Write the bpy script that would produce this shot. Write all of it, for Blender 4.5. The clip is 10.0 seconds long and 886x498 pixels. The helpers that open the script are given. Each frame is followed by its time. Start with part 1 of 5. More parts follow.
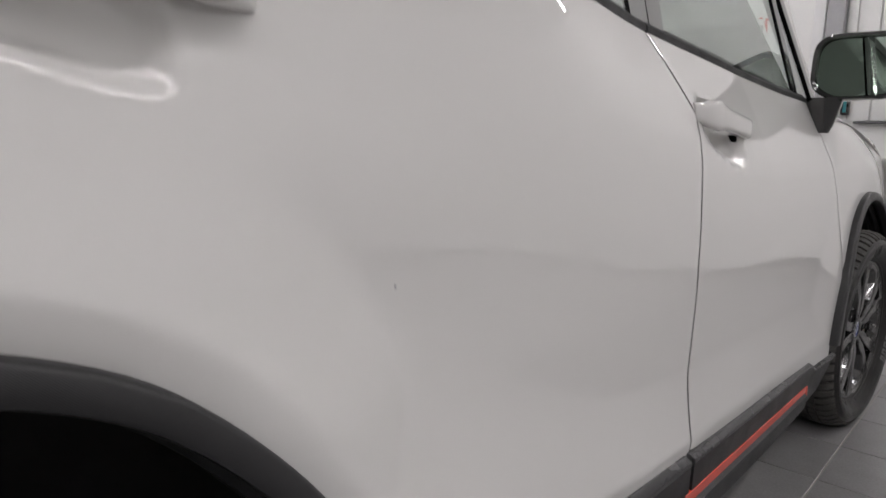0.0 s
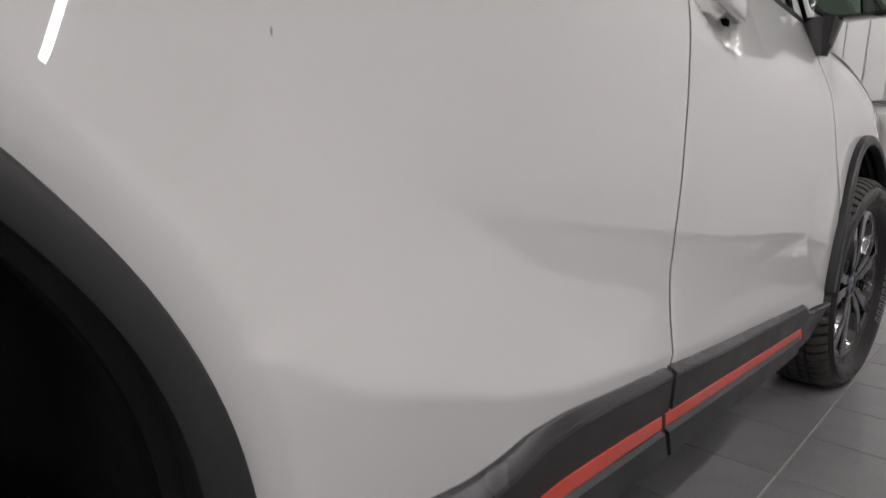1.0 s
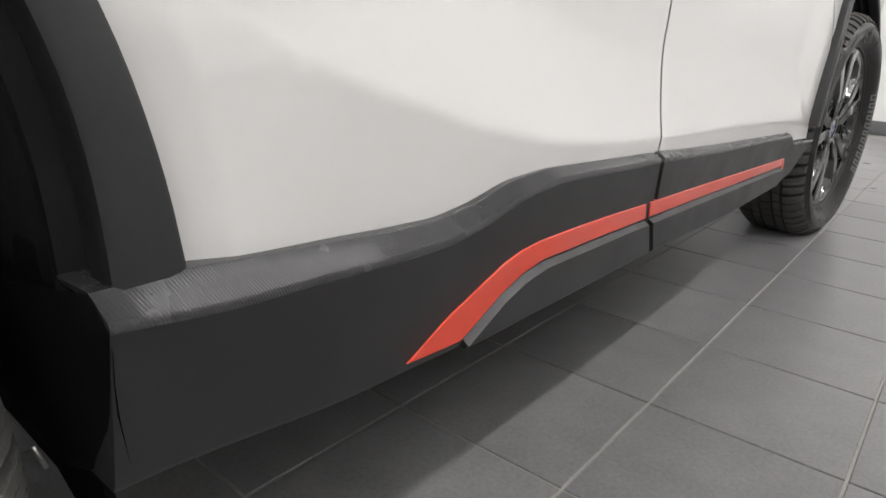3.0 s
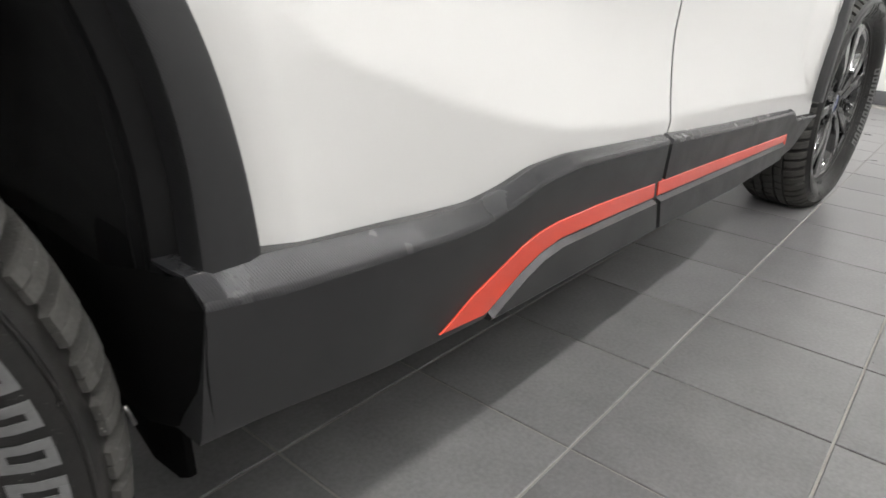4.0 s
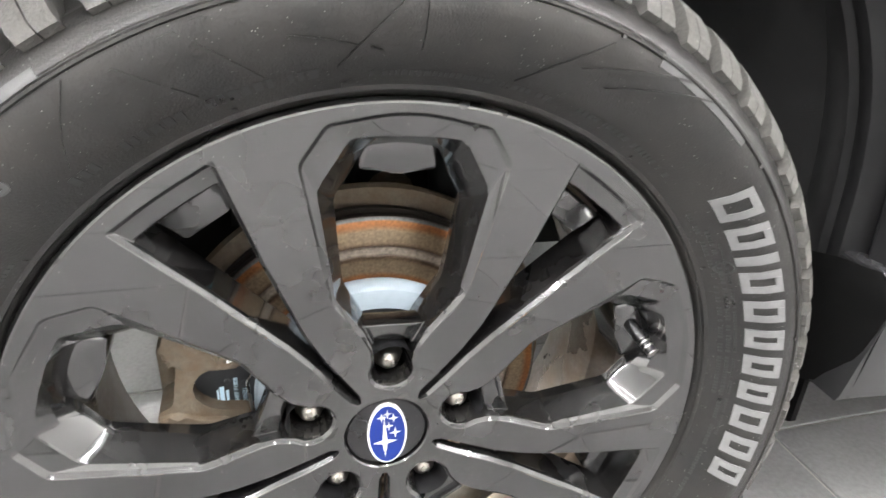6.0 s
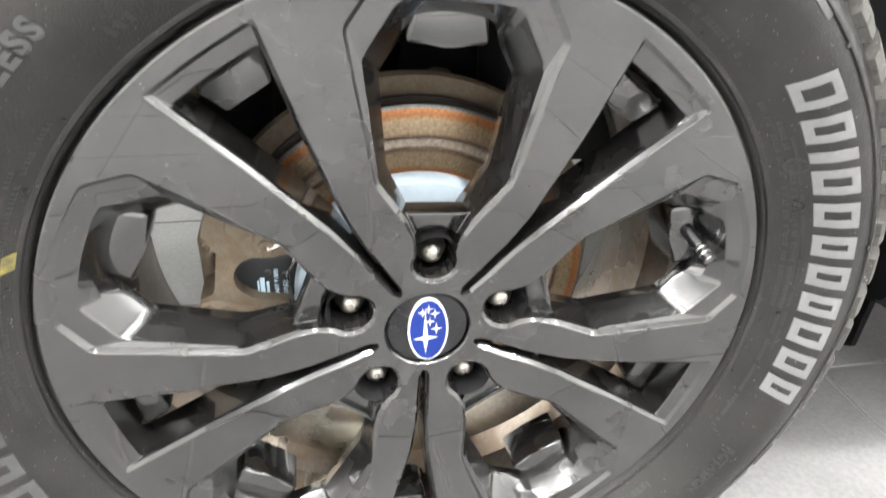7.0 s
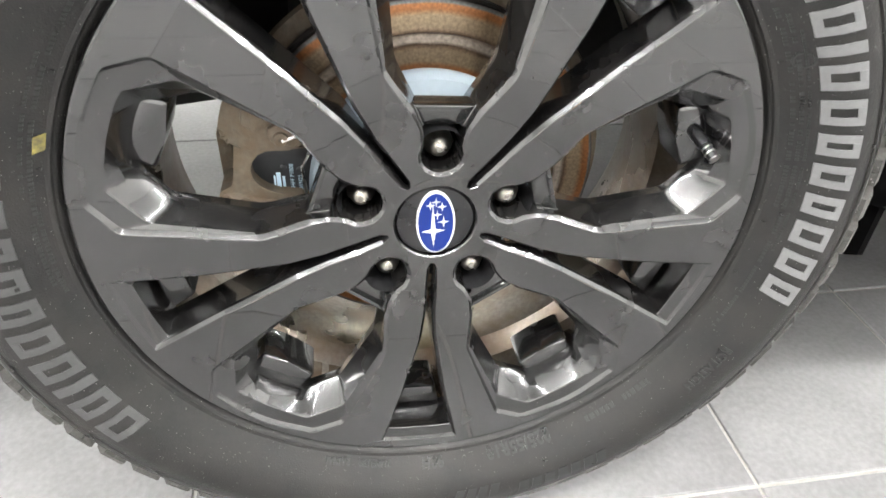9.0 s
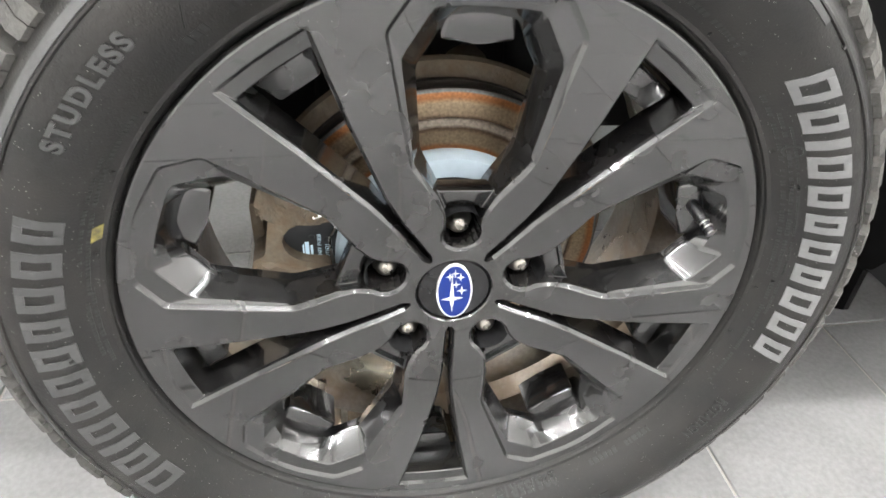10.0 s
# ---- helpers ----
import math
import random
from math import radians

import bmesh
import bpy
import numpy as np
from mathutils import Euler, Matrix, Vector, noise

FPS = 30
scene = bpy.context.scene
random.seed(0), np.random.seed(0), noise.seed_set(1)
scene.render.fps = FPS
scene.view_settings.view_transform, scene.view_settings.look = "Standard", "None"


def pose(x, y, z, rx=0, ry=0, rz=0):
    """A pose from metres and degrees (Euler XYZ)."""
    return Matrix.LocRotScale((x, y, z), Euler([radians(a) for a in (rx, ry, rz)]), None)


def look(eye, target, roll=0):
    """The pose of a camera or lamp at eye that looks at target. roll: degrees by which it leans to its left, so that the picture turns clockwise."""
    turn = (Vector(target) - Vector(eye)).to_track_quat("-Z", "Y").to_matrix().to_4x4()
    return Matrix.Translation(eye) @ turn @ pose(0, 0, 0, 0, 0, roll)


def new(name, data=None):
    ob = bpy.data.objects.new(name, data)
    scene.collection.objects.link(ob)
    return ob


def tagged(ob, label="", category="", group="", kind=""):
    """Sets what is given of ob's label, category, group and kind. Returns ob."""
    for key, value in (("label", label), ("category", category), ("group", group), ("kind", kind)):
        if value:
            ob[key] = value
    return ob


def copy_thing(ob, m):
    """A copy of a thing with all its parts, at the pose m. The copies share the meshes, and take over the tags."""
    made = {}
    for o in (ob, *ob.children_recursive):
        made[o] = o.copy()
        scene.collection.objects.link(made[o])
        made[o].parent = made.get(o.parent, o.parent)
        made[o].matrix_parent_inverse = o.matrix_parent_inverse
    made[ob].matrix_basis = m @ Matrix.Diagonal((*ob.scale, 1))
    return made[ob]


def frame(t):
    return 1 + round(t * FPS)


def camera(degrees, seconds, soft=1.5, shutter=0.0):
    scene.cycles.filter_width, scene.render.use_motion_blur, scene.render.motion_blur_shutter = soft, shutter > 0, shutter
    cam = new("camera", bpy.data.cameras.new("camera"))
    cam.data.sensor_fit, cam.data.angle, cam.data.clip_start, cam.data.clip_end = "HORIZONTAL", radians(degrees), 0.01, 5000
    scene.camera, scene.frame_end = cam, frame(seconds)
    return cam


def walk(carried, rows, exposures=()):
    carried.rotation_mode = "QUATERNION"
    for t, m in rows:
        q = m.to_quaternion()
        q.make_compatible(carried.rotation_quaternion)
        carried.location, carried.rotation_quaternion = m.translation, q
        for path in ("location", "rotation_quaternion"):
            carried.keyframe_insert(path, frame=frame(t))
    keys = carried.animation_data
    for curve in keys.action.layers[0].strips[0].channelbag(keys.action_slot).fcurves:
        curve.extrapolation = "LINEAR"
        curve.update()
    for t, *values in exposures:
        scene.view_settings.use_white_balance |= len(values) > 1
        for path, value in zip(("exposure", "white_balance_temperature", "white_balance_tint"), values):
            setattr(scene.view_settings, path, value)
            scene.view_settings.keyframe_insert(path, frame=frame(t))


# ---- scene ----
cam = camera(68.1, 10.0, shutter=0.4)
EXPOSURES = [(0, -1.3, 6500, 15), (0.5, -1.3, 6500, 15), (1.5, -1.1, 6500, 15), (2.5, -0.65, 6500, 13), (4, -0.22, 6500, 9), (4.5, -0.45, 6500, 11), (5, 0.05, 6500, 11), (5.5, 1.2, 6500, 11), (7, 1.92, 6500, 9), (7.5, 1.93, 6500, 9), (8, 1.82, 6500, 9), (9, 1.62, 6500, 9), (10, 1.52, 6500, 9)]
PATH = [
    (0, (0.042, -0.433, 0.993), (1.492, 0.899, 0.643), 1.1),
    (0.5, (0.123, -0.43, 0.874), (1.581, 0.897, 0.54), 1.4),
    (1, (0.195, -0.395, 0.769), (1.671, 0.912, 0.429), 2.2),
    (1.5, (0.223, -0.398, 0.7), (1.708, 0.877, 0.287), 2.1),
    (2, (0.247, -0.383, 0.639), (1.736, 0.856, 0.141), 2.8),
    (2.5, (0.255, -0.36, 0.585), (1.741, 0.849, 0.01), 2.8),
    (4, (0.199, -0.365, 0.618), (1.661, 0.777, -0.13), 3.7),
    (4.5, (0.071, -0.382, 0.675), (1.392, 0.899, -0.108), 3.2),
    (5, (-0.0196, -0.3646, 0.6719), (0.9663, 1.1789, -0.1316), 2.98),
    (5.5, (-0.0698, -0.3714, 0.6711), (0.6143, 1.3213, -0.1454), 2.80),
    (6.8, (-0.0745, -0.3656, 0.6350), (0.3279, 1.3357, -0.3364), 2.84),
    (7, (-0.0752, -0.3696, 0.6220), (0.3078, 1.3170, -0.3823), 2.81),
    (7.5, (-0.0703, -0.3784, 0.5964), (0.2758, 1.2671, -0.4864), 2.78),
    (8, (-0.0698, -0.3917, 0.5796), (0.2556, 1.2317, -0.5423), 2.58),
    (8.5, (-0.0712, -0.4029, 0.5884), (0.2454, 1.2090, -0.5526), 2.61),
    (9, (-0.0659, -0.4029, 0.6062), (0.2225, 1.1941, -0.5628), 2.30),
    (9.5, (-0.0738, -0.4021, 0.6399), (0.2383, 1.1980, -0.5186), 2.81),
    (10, (-0.0883, -0.4013, 0.6686), (0.2228, 1.1991, -0.4898), 2.80),
]
walk(cam, [(t, look(eye, target, roll)) for t, eye, target, roll in PATH], EXPOSURES)

# ---- world ----
world = bpy.data.worlds.new("world")
world.use_nodes = True
world.node_tree.nodes["Background"].inputs[0].default_value = (0.9, 0.95, 1.0, 1)
world.node_tree.nodes["Background"].inputs[1].default_value = 0.3
scene.world = world
LAMP = 100.0


# ---- materials ----
def material(name, base, rough=0.5, metal=0.0, vary=0.1, scale=8.0, fine=120.0, bump=0.0, bump_scale=400.0,
             coat=0.0, specular=0.5, random_tint=0.0, specks=0.0, speck_scale=260.0, rough_vary=0.08, tint=None, speck_from=0.55, coat_rough=0.012):
    """A plain surface: colour that varies at two scales, roughness that varies, fine relief, and dust specks."""
    m = bpy.data.materials.new(name)
    m.use_nodes = True
    nodes, links = m.node_tree.nodes, m.node_tree.links
    p = nodes["Principled BSDF"]
    p.inputs["Metallic"].default_value = metal
    p.inputs["Coat Weight"].default_value = coat
    p.inputs["Coat Roughness"].default_value = coat_rough
    p.inputs["Coat IOR"].default_value = 1.8
    p.inputs["Specular IOR Level"].default_value = specular
    at = nodes.new("ShaderNodeTexCoord")
    wide = nodes.new("ShaderNodeTexNoise")
    wide.inputs["Scale"].default_value, wide.inputs["Detail"].default_value = scale, 5
    small = nodes.new("ShaderNodeTexNoise")
    small.inputs["Scale"].default_value, small.inputs["Detail"].default_value = fine, 3
    for n in (wide, small):
        links.new(at.outputs["Object"], n.inputs["Vector"])
    both = nodes.new("ShaderNodeMath")
    both.operation = "ADD"
    links.new(wide.outputs["Fac"], both.inputs[0])
    links.new(small.outputs["Fac"], both.inputs[1])
    ramp = nodes.new("ShaderNodeMapRange")
    ramp.inputs["From Min"].default_value, ramp.inputs["From Max"].default_value = 0.6, 1.4
    ramp.inputs["To Min"].default_value, ramp.inputs["To Max"].default_value = 1 - vary, 1 + vary
    links.new(both.outputs[0], ramp.inputs["Value"])
    tone = ramp.outputs[0]
    if random_tint:
        info = nodes.new("ShaderNodeObjectInfo")
        r2 = nodes.new("ShaderNodeMapRange")
        r2.inputs["To Min"].default_value, r2.inputs["To Max"].default_value = 1 - random_tint, 1 + random_tint
        links.new(info.outputs["Random"], r2.inputs["Value"])
        mul = nodes.new("ShaderNodeMath")
        mul.operation = "MULTIPLY"
        links.new(tone, mul.inputs[0])
        links.new(r2.outputs[0], mul.inputs[1])
        tone = mul.outputs[0]
    scaled = nodes.new("ShaderNodeVectorMath")
    scaled.operation = "SCALE"
    scaled.inputs[0].default_value = base
    links.new(tone, scaled.inputs["Scale"])
    colour = scaled.outputs[0]
    if tint:
        blot = nodes.new("ShaderNodeTexNoise")
        blot.inputs["Scale"].default_value, blot.inputs["Detail"].default_value = scale * 2.3, 6
        links.new(at.outputs["Object"], blot.inputs["Vector"])
        r3 = nodes.new("ShaderNodeMapRange")
        r3.inputs["From Min"].default_value, r3.inputs["From Max"].default_value = 0.36, 0.74
        links.new(blot.outputs["Fac"], r3.inputs["Value"])
        mix = nodes.new("ShaderNodeMix")
        mix.data_type = "RGBA"
        links.new(r3.outputs[0], mix.inputs["Factor"])
        links.new(colour, mix.inputs["A"])
        mix.inputs["B"].default_value = (*tint, 1)
        colour = mix.outputs["Result"]
    if specks:
        dots = nodes.new("ShaderNodeTexVoronoi")
        dots.inputs["Scale"].default_value = speck_scale
        links.new(at.outputs["Object"], dots.inputs["Vector"])
        mask = nodes.new("ShaderNodeMapRange")
        mask.inputs["From Min"].default_value, mask.inputs["From Max"].default_value = 0.16, 0.08
        links.new(dots.outputs["Distance"], mask.inputs["Value"])
        some = nodes.new("ShaderNodeTexNoise")
        some.inputs["Scale"].default_value = speck_scale * 0.35
        links.new(at.outputs["Object"], some.inputs["Vector"])
        keep = nodes.new("ShaderNodeMapRange")
        keep.inputs["From Min"].default_value, keep.inputs["From Max"].default_value = speck_from, speck_from + 0.11
        keep.inputs["To Max"].default_value = specks
        links.new(some.outputs["Fac"], keep.inputs["Value"])
        mul2 = nodes.new("ShaderNodeMath")
        mul2.operation = "MULTIPLY"
        links.new(mask.outputs[0], mul2.inputs[0])
        links.new(keep.outputs[0], mul2.inputs[1])
        mix2 = nodes.new("ShaderNodeMix")
        mix2.data_type = "RGBA"
        links.new(mul2.outputs[0], mix2.inputs["Factor"])
        links.new(colour, mix2.inputs["A"])
        mix2.inputs["B"].default_value = (0.45, 0.44, 0.42, 1)
        colour = mix2.outputs["Result"]
    links.new(colour, p.inputs["Base Color"])
    rr = nodes.new("ShaderNodeMapRange")
    rr.inputs["From Min"].default_value, rr.inputs["From Max"].default_value = 0.3, 0.7
    rr.inputs["To Min"].default_value, rr.inputs["To Max"].default_value = max(0.0, rough - rough_vary), min(1.0, rough + rough_vary)
    links.new(wide.outputs["Fac"], rr.inputs["Value"])
    links.new(rr.outputs[0], p.inputs["Roughness"])
    if bump:
        grain = nodes.new("ShaderNodeTexNoise")
        grain.inputs["Scale"].default_value, grain.inputs["Detail"].default_value = bump_scale, 2
        links.new(at.outputs["Object"], grain.inputs["Vector"])
        b = nodes.new("ShaderNodeBump")
        b.inputs["Strength"].default_value, b.inputs["Distance"].default_value = bump, 0.001
        links.new(grain.outputs["Fac"], b.inputs["Height"])
        links.new(b.outputs[0], p.inputs["Normal"])
    return m


def plastic_weave(name, base, rough):
    """Moulded plastic with a fine woven grain."""
    m = material(name, base, rough, vary=0.12, scale=14, fine=160, rough_vary=0.06)
    nodes, links = m.node_tree.nodes, m.node_tree.links
    at = nodes.new("ShaderNodeTexCoord")
    sums = []
    for turn in (45, -45):
        turned = nodes.new("ShaderNodeMapping")
        turned.inputs["Rotation"].default_value = (0, radians(turn), 0)
        links.new(at.outputs["Object"], turned.inputs["Vector"])
        wave = nodes.new("ShaderNodeTexWave")
        wave.inputs["Scale"].default_value = 230
        links.new(turned.outputs[0], wave.inputs["Vector"])
        sums.append(wave)
    add = nodes.new("ShaderNodeMath")
    add.operation = "MULTIPLY"
    links.new(sums[0].outputs["Fac"], add.inputs[0])
    links.new(sums[1].outputs["Fac"], add.inputs[1])
    b = nodes.new("ShaderNodeBump")
    b.inputs["Strength"].default_value, b.inputs["Distance"].default_value = 0.18, 0.0005
    links.new(add.outputs[0], b.inputs["Height"])
    links.new(b.outputs[0], nodes["Principled BSDF"].inputs["Normal"])
    return m


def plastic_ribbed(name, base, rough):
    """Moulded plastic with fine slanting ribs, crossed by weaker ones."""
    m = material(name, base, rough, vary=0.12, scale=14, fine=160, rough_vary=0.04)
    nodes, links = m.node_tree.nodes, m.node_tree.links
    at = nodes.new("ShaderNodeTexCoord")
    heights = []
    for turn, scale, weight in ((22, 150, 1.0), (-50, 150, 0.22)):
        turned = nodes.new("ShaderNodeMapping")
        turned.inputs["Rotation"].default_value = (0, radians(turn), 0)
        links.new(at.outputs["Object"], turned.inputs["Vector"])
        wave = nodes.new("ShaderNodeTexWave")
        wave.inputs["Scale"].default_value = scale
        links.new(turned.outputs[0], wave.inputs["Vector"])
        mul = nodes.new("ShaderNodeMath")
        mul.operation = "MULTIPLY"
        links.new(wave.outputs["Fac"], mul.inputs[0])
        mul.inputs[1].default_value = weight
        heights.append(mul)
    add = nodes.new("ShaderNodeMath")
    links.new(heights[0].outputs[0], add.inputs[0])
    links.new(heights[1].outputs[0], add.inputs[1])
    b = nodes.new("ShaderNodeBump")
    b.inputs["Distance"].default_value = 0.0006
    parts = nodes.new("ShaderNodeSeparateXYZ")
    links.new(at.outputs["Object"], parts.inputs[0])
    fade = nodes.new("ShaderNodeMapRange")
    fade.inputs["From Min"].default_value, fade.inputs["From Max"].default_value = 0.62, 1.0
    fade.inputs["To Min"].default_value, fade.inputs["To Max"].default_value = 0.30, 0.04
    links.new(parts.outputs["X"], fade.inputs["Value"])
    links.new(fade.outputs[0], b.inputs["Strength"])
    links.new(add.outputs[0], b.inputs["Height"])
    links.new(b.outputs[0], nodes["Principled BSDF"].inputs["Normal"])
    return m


def glowing(name, colour, strength):
    m = bpy.data.materials.new(name)
    m.use_nodes = True
    p = m.node_tree.nodes["Principled BSDF"]
    p.inputs["Base Color"].default_value = (*colour, 1)
    p.inputs["Emission Color"].default_value = (*colour, 1)
    p.inputs["Emission Strength"].default_value = strength
    return m


def clear_glass(name, colour, rough=0.0):
    m = bpy.data.materials.new(name)
    m.use_nodes = True
    p = m.node_tree.nodes["Principled BSDF"]
    p.inputs["Base Color"].default_value = (*colour, 1)
    p.inputs["Transmission Weight"].default_value = 1.0
    p.inputs["Roughness"].default_value = rough
    return m


def rusty_disc(name):
    """Cast iron with rings of rust and bare metal round the axle (object y)."""
    m = bpy.data.materials.new(name)
    m.use_nodes = True
    nodes, links = m.node_tree.nodes, m.node_tree.links
    p = nodes["Principled BSDF"]
    at = nodes.new("ShaderNodeTexCoord")
    flat = nodes.new("ShaderNodeVectorMath")
    flat.operation = "MULTIPLY"
    flat.inputs[1].default_value = (1, 0, 1)
    links.new(at.outputs["Object"], flat.inputs[0])
    length = nodes.new("ShaderNodeVectorMath")
    length.operation = "LENGTH"
    links.new(flat.outputs[0], length.inputs[0])
    blot = nodes.new("ShaderNodeTexNoise")
    blot.inputs["Scale"].default_value, blot.inputs["Detail"].default_value = 45, 6
    links.new(at.outputs["Object"], blot.inputs["Vector"])
    wob = nodes.new("ShaderNodeMath")
    wob.operation = "MULTIPLY_ADD"
    links.new(blot.outputs["Fac"], wob.inputs[0])
    wob.inputs[1].default_value = 0.0022
    links.new(length.outputs["Value"], wob.inputs[2])
    ramp = nodes.new("ShaderNodeValToRGB")
    mr = nodes.new("ShaderNodeMapRange")
    mr.inputs["From Min"].default_value, mr.inputs["From Max"].default_value = 0.0925, 0.1440
    links.new(wob.outputs[0], mr.inputs["Value"])
    links.new(mr.outputs[0], ramp.inputs["Fac"])
    e = ramp.color_ramp.elements
    rust, metal, dark = (0.20, 0.078, 0.022, 1), (0.21, 0.155, 0.10, 1), (0.075, 0.045, 0.027, 1)
    e[0].position, e[0].color = 0.0, rust
    e[1].position, e[1].color = 1.0, (0.05, 0.035, 0.03, 1)
    for place, c in ((0.07, rust), (0.13, metal), (0.30, metal), (0.36, dark), (0.41, (0.34, 0.29, 0.24, 1)), (0.47, (0.34, 0.29, 0.24, 1)), (0.54, dark), (0.60, metal), (0.78, metal), (0.86, rust), (0.93, (0.26, 0.1, 0.03, 1)), (0.96, (0.10, 0.12, 0.13, 1))):
        x = e.new(place)
        x.color = c
    grain = nodes.new("ShaderNodeTexNoise")
    grain.inputs["Scale"].default_value, grain.inputs["Detail"].default_value = 420, 6
    links.new(at.outputs["Object"], grain.inputs["Vector"])
    spread = nodes.new("ShaderNodeMapRange")
    spread.inputs["From Min"].default_value, spread.inputs["From Max"].default_value = 0.3, 0.7
    spread.inputs["To Min"].default_value, spread.inputs["To Max"].default_value = 0.68, 1.28
    links.new(grain.outputs["Fac"], spread.inputs["Value"])
    shade = nodes.new("ShaderNodeVectorMath")
    shade.operation = "SCALE"
    links.new(ramp.outputs[0], shade.inputs[0])
    links.new(spread.outputs[0], shade.inputs["Scale"])
    links.new(shade.outputs[0], p.inputs["Base Color"])
    p.inputs["Metallic"].default_value = 0.6
    p.inputs["Roughness"].default_value = 0.36
    return m


PAINT = material("white_paint", (0.68, 0.672, 0.655), 0.4, vary=0.012, scale=2.0, fine=600, coat=1.0, rough_vary=0.03, specular=0.15)
PLASTIC = plastic_weave("black_plastic", (0.016, 0.016, 0.017), 0.47)
PLASTIC_TRIM = plastic_weave("grey_black_trim", (0.0150, 0.0150, 0.0158), 0.42)
# paler than the trim: the bevel's sheen from the ceiling is partly in this colour
RIBBED = plastic_ribbed("ribbed_plastic_sheen", (0.034, 0.034, 0.036), 0.25)
RED = material("red_paint", (0.66, 0.050, 0.020), 0.34, vary=0.03, scale=5, coat=0.45, coat_rough=0.08)
# near-black shared by the door gaps, sill end cap and mud guard
SEAM = material("near_black", (0.002, 0.002, 0.002), 0.9, specular=0.1, vary=0.2)
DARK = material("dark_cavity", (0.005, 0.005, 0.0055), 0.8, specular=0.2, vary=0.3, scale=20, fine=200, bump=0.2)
FELT = material("liner_felt", (0.008, 0.008, 0.0085), 0.85, vary=0.35, scale=18, fine=300, bump=0.5, bump_scale=900)
LIP = material("black_rubber_lip", (0.006, 0.006, 0.0065), 0.65, specular=0.3, vary=0.15, scale=30, fine=300)
SEAL = material("rubber_seal", (0.014, 0.014, 0.0145), 0.6, vary=0.15, scale=30, fine=300)
RUBBER = material("tyre_rubber", (0.0105, 0.0103, 0.010), 0.36, specular=0.36, vary=0.3, scale=12, fine=260, bump=0.25, bump_scale=800, specks=0.6, speck_scale=420, speck_from=0.52, tint=(0.019, 0.0175, 0.016))
TREAD = material("tread_rubber", (0.066, 0.064, 0.060), 0.75, specular=0.3, vary=0.35, scale=40, fine=400, bump=0.5, bump_scale=500, specks=0.5, speck_scale=200)
# one rubber in two tones: lit here, dimmer in LETTER_DULL
LETTER = material("raised_rubber_lit", (0.125, 0.125, 0.125), 0.42, vary=0.12, scale=30, fine=300)
FINE = material("raised_fine_print", (0.015, 0.015, 0.015), 0.34, vary=0.15, scale=30, fine=300)
LETTER_DULL = material("raised_rubber_dim", (0.045, 0.045, 0.045), 0.36, vary=0.15, scale=30, fine=300)
RIM = material("gloss_black_alloy", (0.0026, 0.0026, 0.0027), 0.25, vary=0.4, scale=22, fine=420, specular=0.65, coat=0.6, coat_rough=0.025, specks=0.5, speck_scale=430, speck_from=0.58, rough_vary=0.05, tint=(0.0110, 0.0103, 0.0100), bump=0.04, bump_scale=260)
BARREL = material("barrel_metal", (0.27, 0.245, 0.215), 0.30, metal=1.0, vary=0.3, scale=14, fine=220, tint=(0.22, 0.16, 0.11))
NUT = material("chromed_nut", (0.34, 0.32, 0.29), 0.3, metal=1.0, vary=0.1, scale=60, fine=400)
CAP = material("cap_black", (0.006, 0.006, 0.0065), 0.30, vary=0.1, scale=40, fine=300, specks=0.4, speck_scale=400)
BLUE = material("badge_blue", (0.003, 0.016, 0.125), 0.4, vary=0.06, scale=40, fine=400, specular=0.3)
SILVER = material("badge_silver", (0.62, 0.62, 0.62), 0.3, metal=0.4, vary=0.05, scale=60, fine=300)
DISC = rusty_disc("brake_disc_rings")
HAT = material("disc_hat_grey", (0.36, 0.43, 0.48), 0.5, vary=0.06, scale=12, fine=160)
CAST = material("rusty_cast_iron", (0.125, 0.103, 0.076), 0.8, metal=0.0, vary=0.3, scale=35, fine=250, bump=0.6, bump_scale=350, tint=(0.11, 0.075, 0.045))
# dark rust with the shade of the vent grooves put into the colour
EDGE = material("shaded_disc_edge", (0.022, 0.017, 0.013), 0.6, metal=0.3, vary=0.3, scale=40, fine=300)
STEEL = material("bare_steel", (0.55, 0.54, 0.52), 0.28, metal=1.0, vary=0.15, scale=30, fine=300)
PAD = material("pad_black", (0.018, 0.019, 0.021), 0.55, vary=0.2, scale=40, fine=300)
PRINT = material("print_pale_blue", (0.50, 0.66, 0.76), 0.5, vary=0.1)
YELLOW = material("yellow_paint_dot", (0.22, 0.185, 0.045), 0.6, vary=0.3, scale=80, fine=500, tint=(0.05, 0.045, 0.03))
TILE = material("grey_porcelain_tile", (0.196, 0.193, 0.194), 0.30, vary=0.22, scale=10, fine=140, bump=0.05, bump_scale=240, random_tint=0.08, rough_vary=0.03)
GROUT = material("pale_grout", (0.34, 0.325, 0.30), 0.85, vary=0.15, scale=30, fine=300)
WALL = material("white_wall_paint", (0.80, 0.80, 0.785), 0.6, vary=0.02, scale=1.5, fine=60, bump=0.1, bump_scale=200)
CEILING = material("grey_ceiling", (0.32, 0.32, 0.32), 0.8, vary=0.03, scale=1.2, fine=40)
SKIRT = material("dark_skirting", (0.10, 0.10, 0.105), 0.4, vary=0.15)
GREYPIPE = material("grey_metal_pipe", (0.33, 0.33, 0.34), 0.4, metal=0.5, vary=0.1)
GLASS = clear_glass("greenish_car_glass", (0.88, 0.975, 0.925))
MIRROR = material("mirror_silver", (0.42, 0.51, 0.44), 0.01, metal=1.0, vary=0.0, rough_vary=0.0)
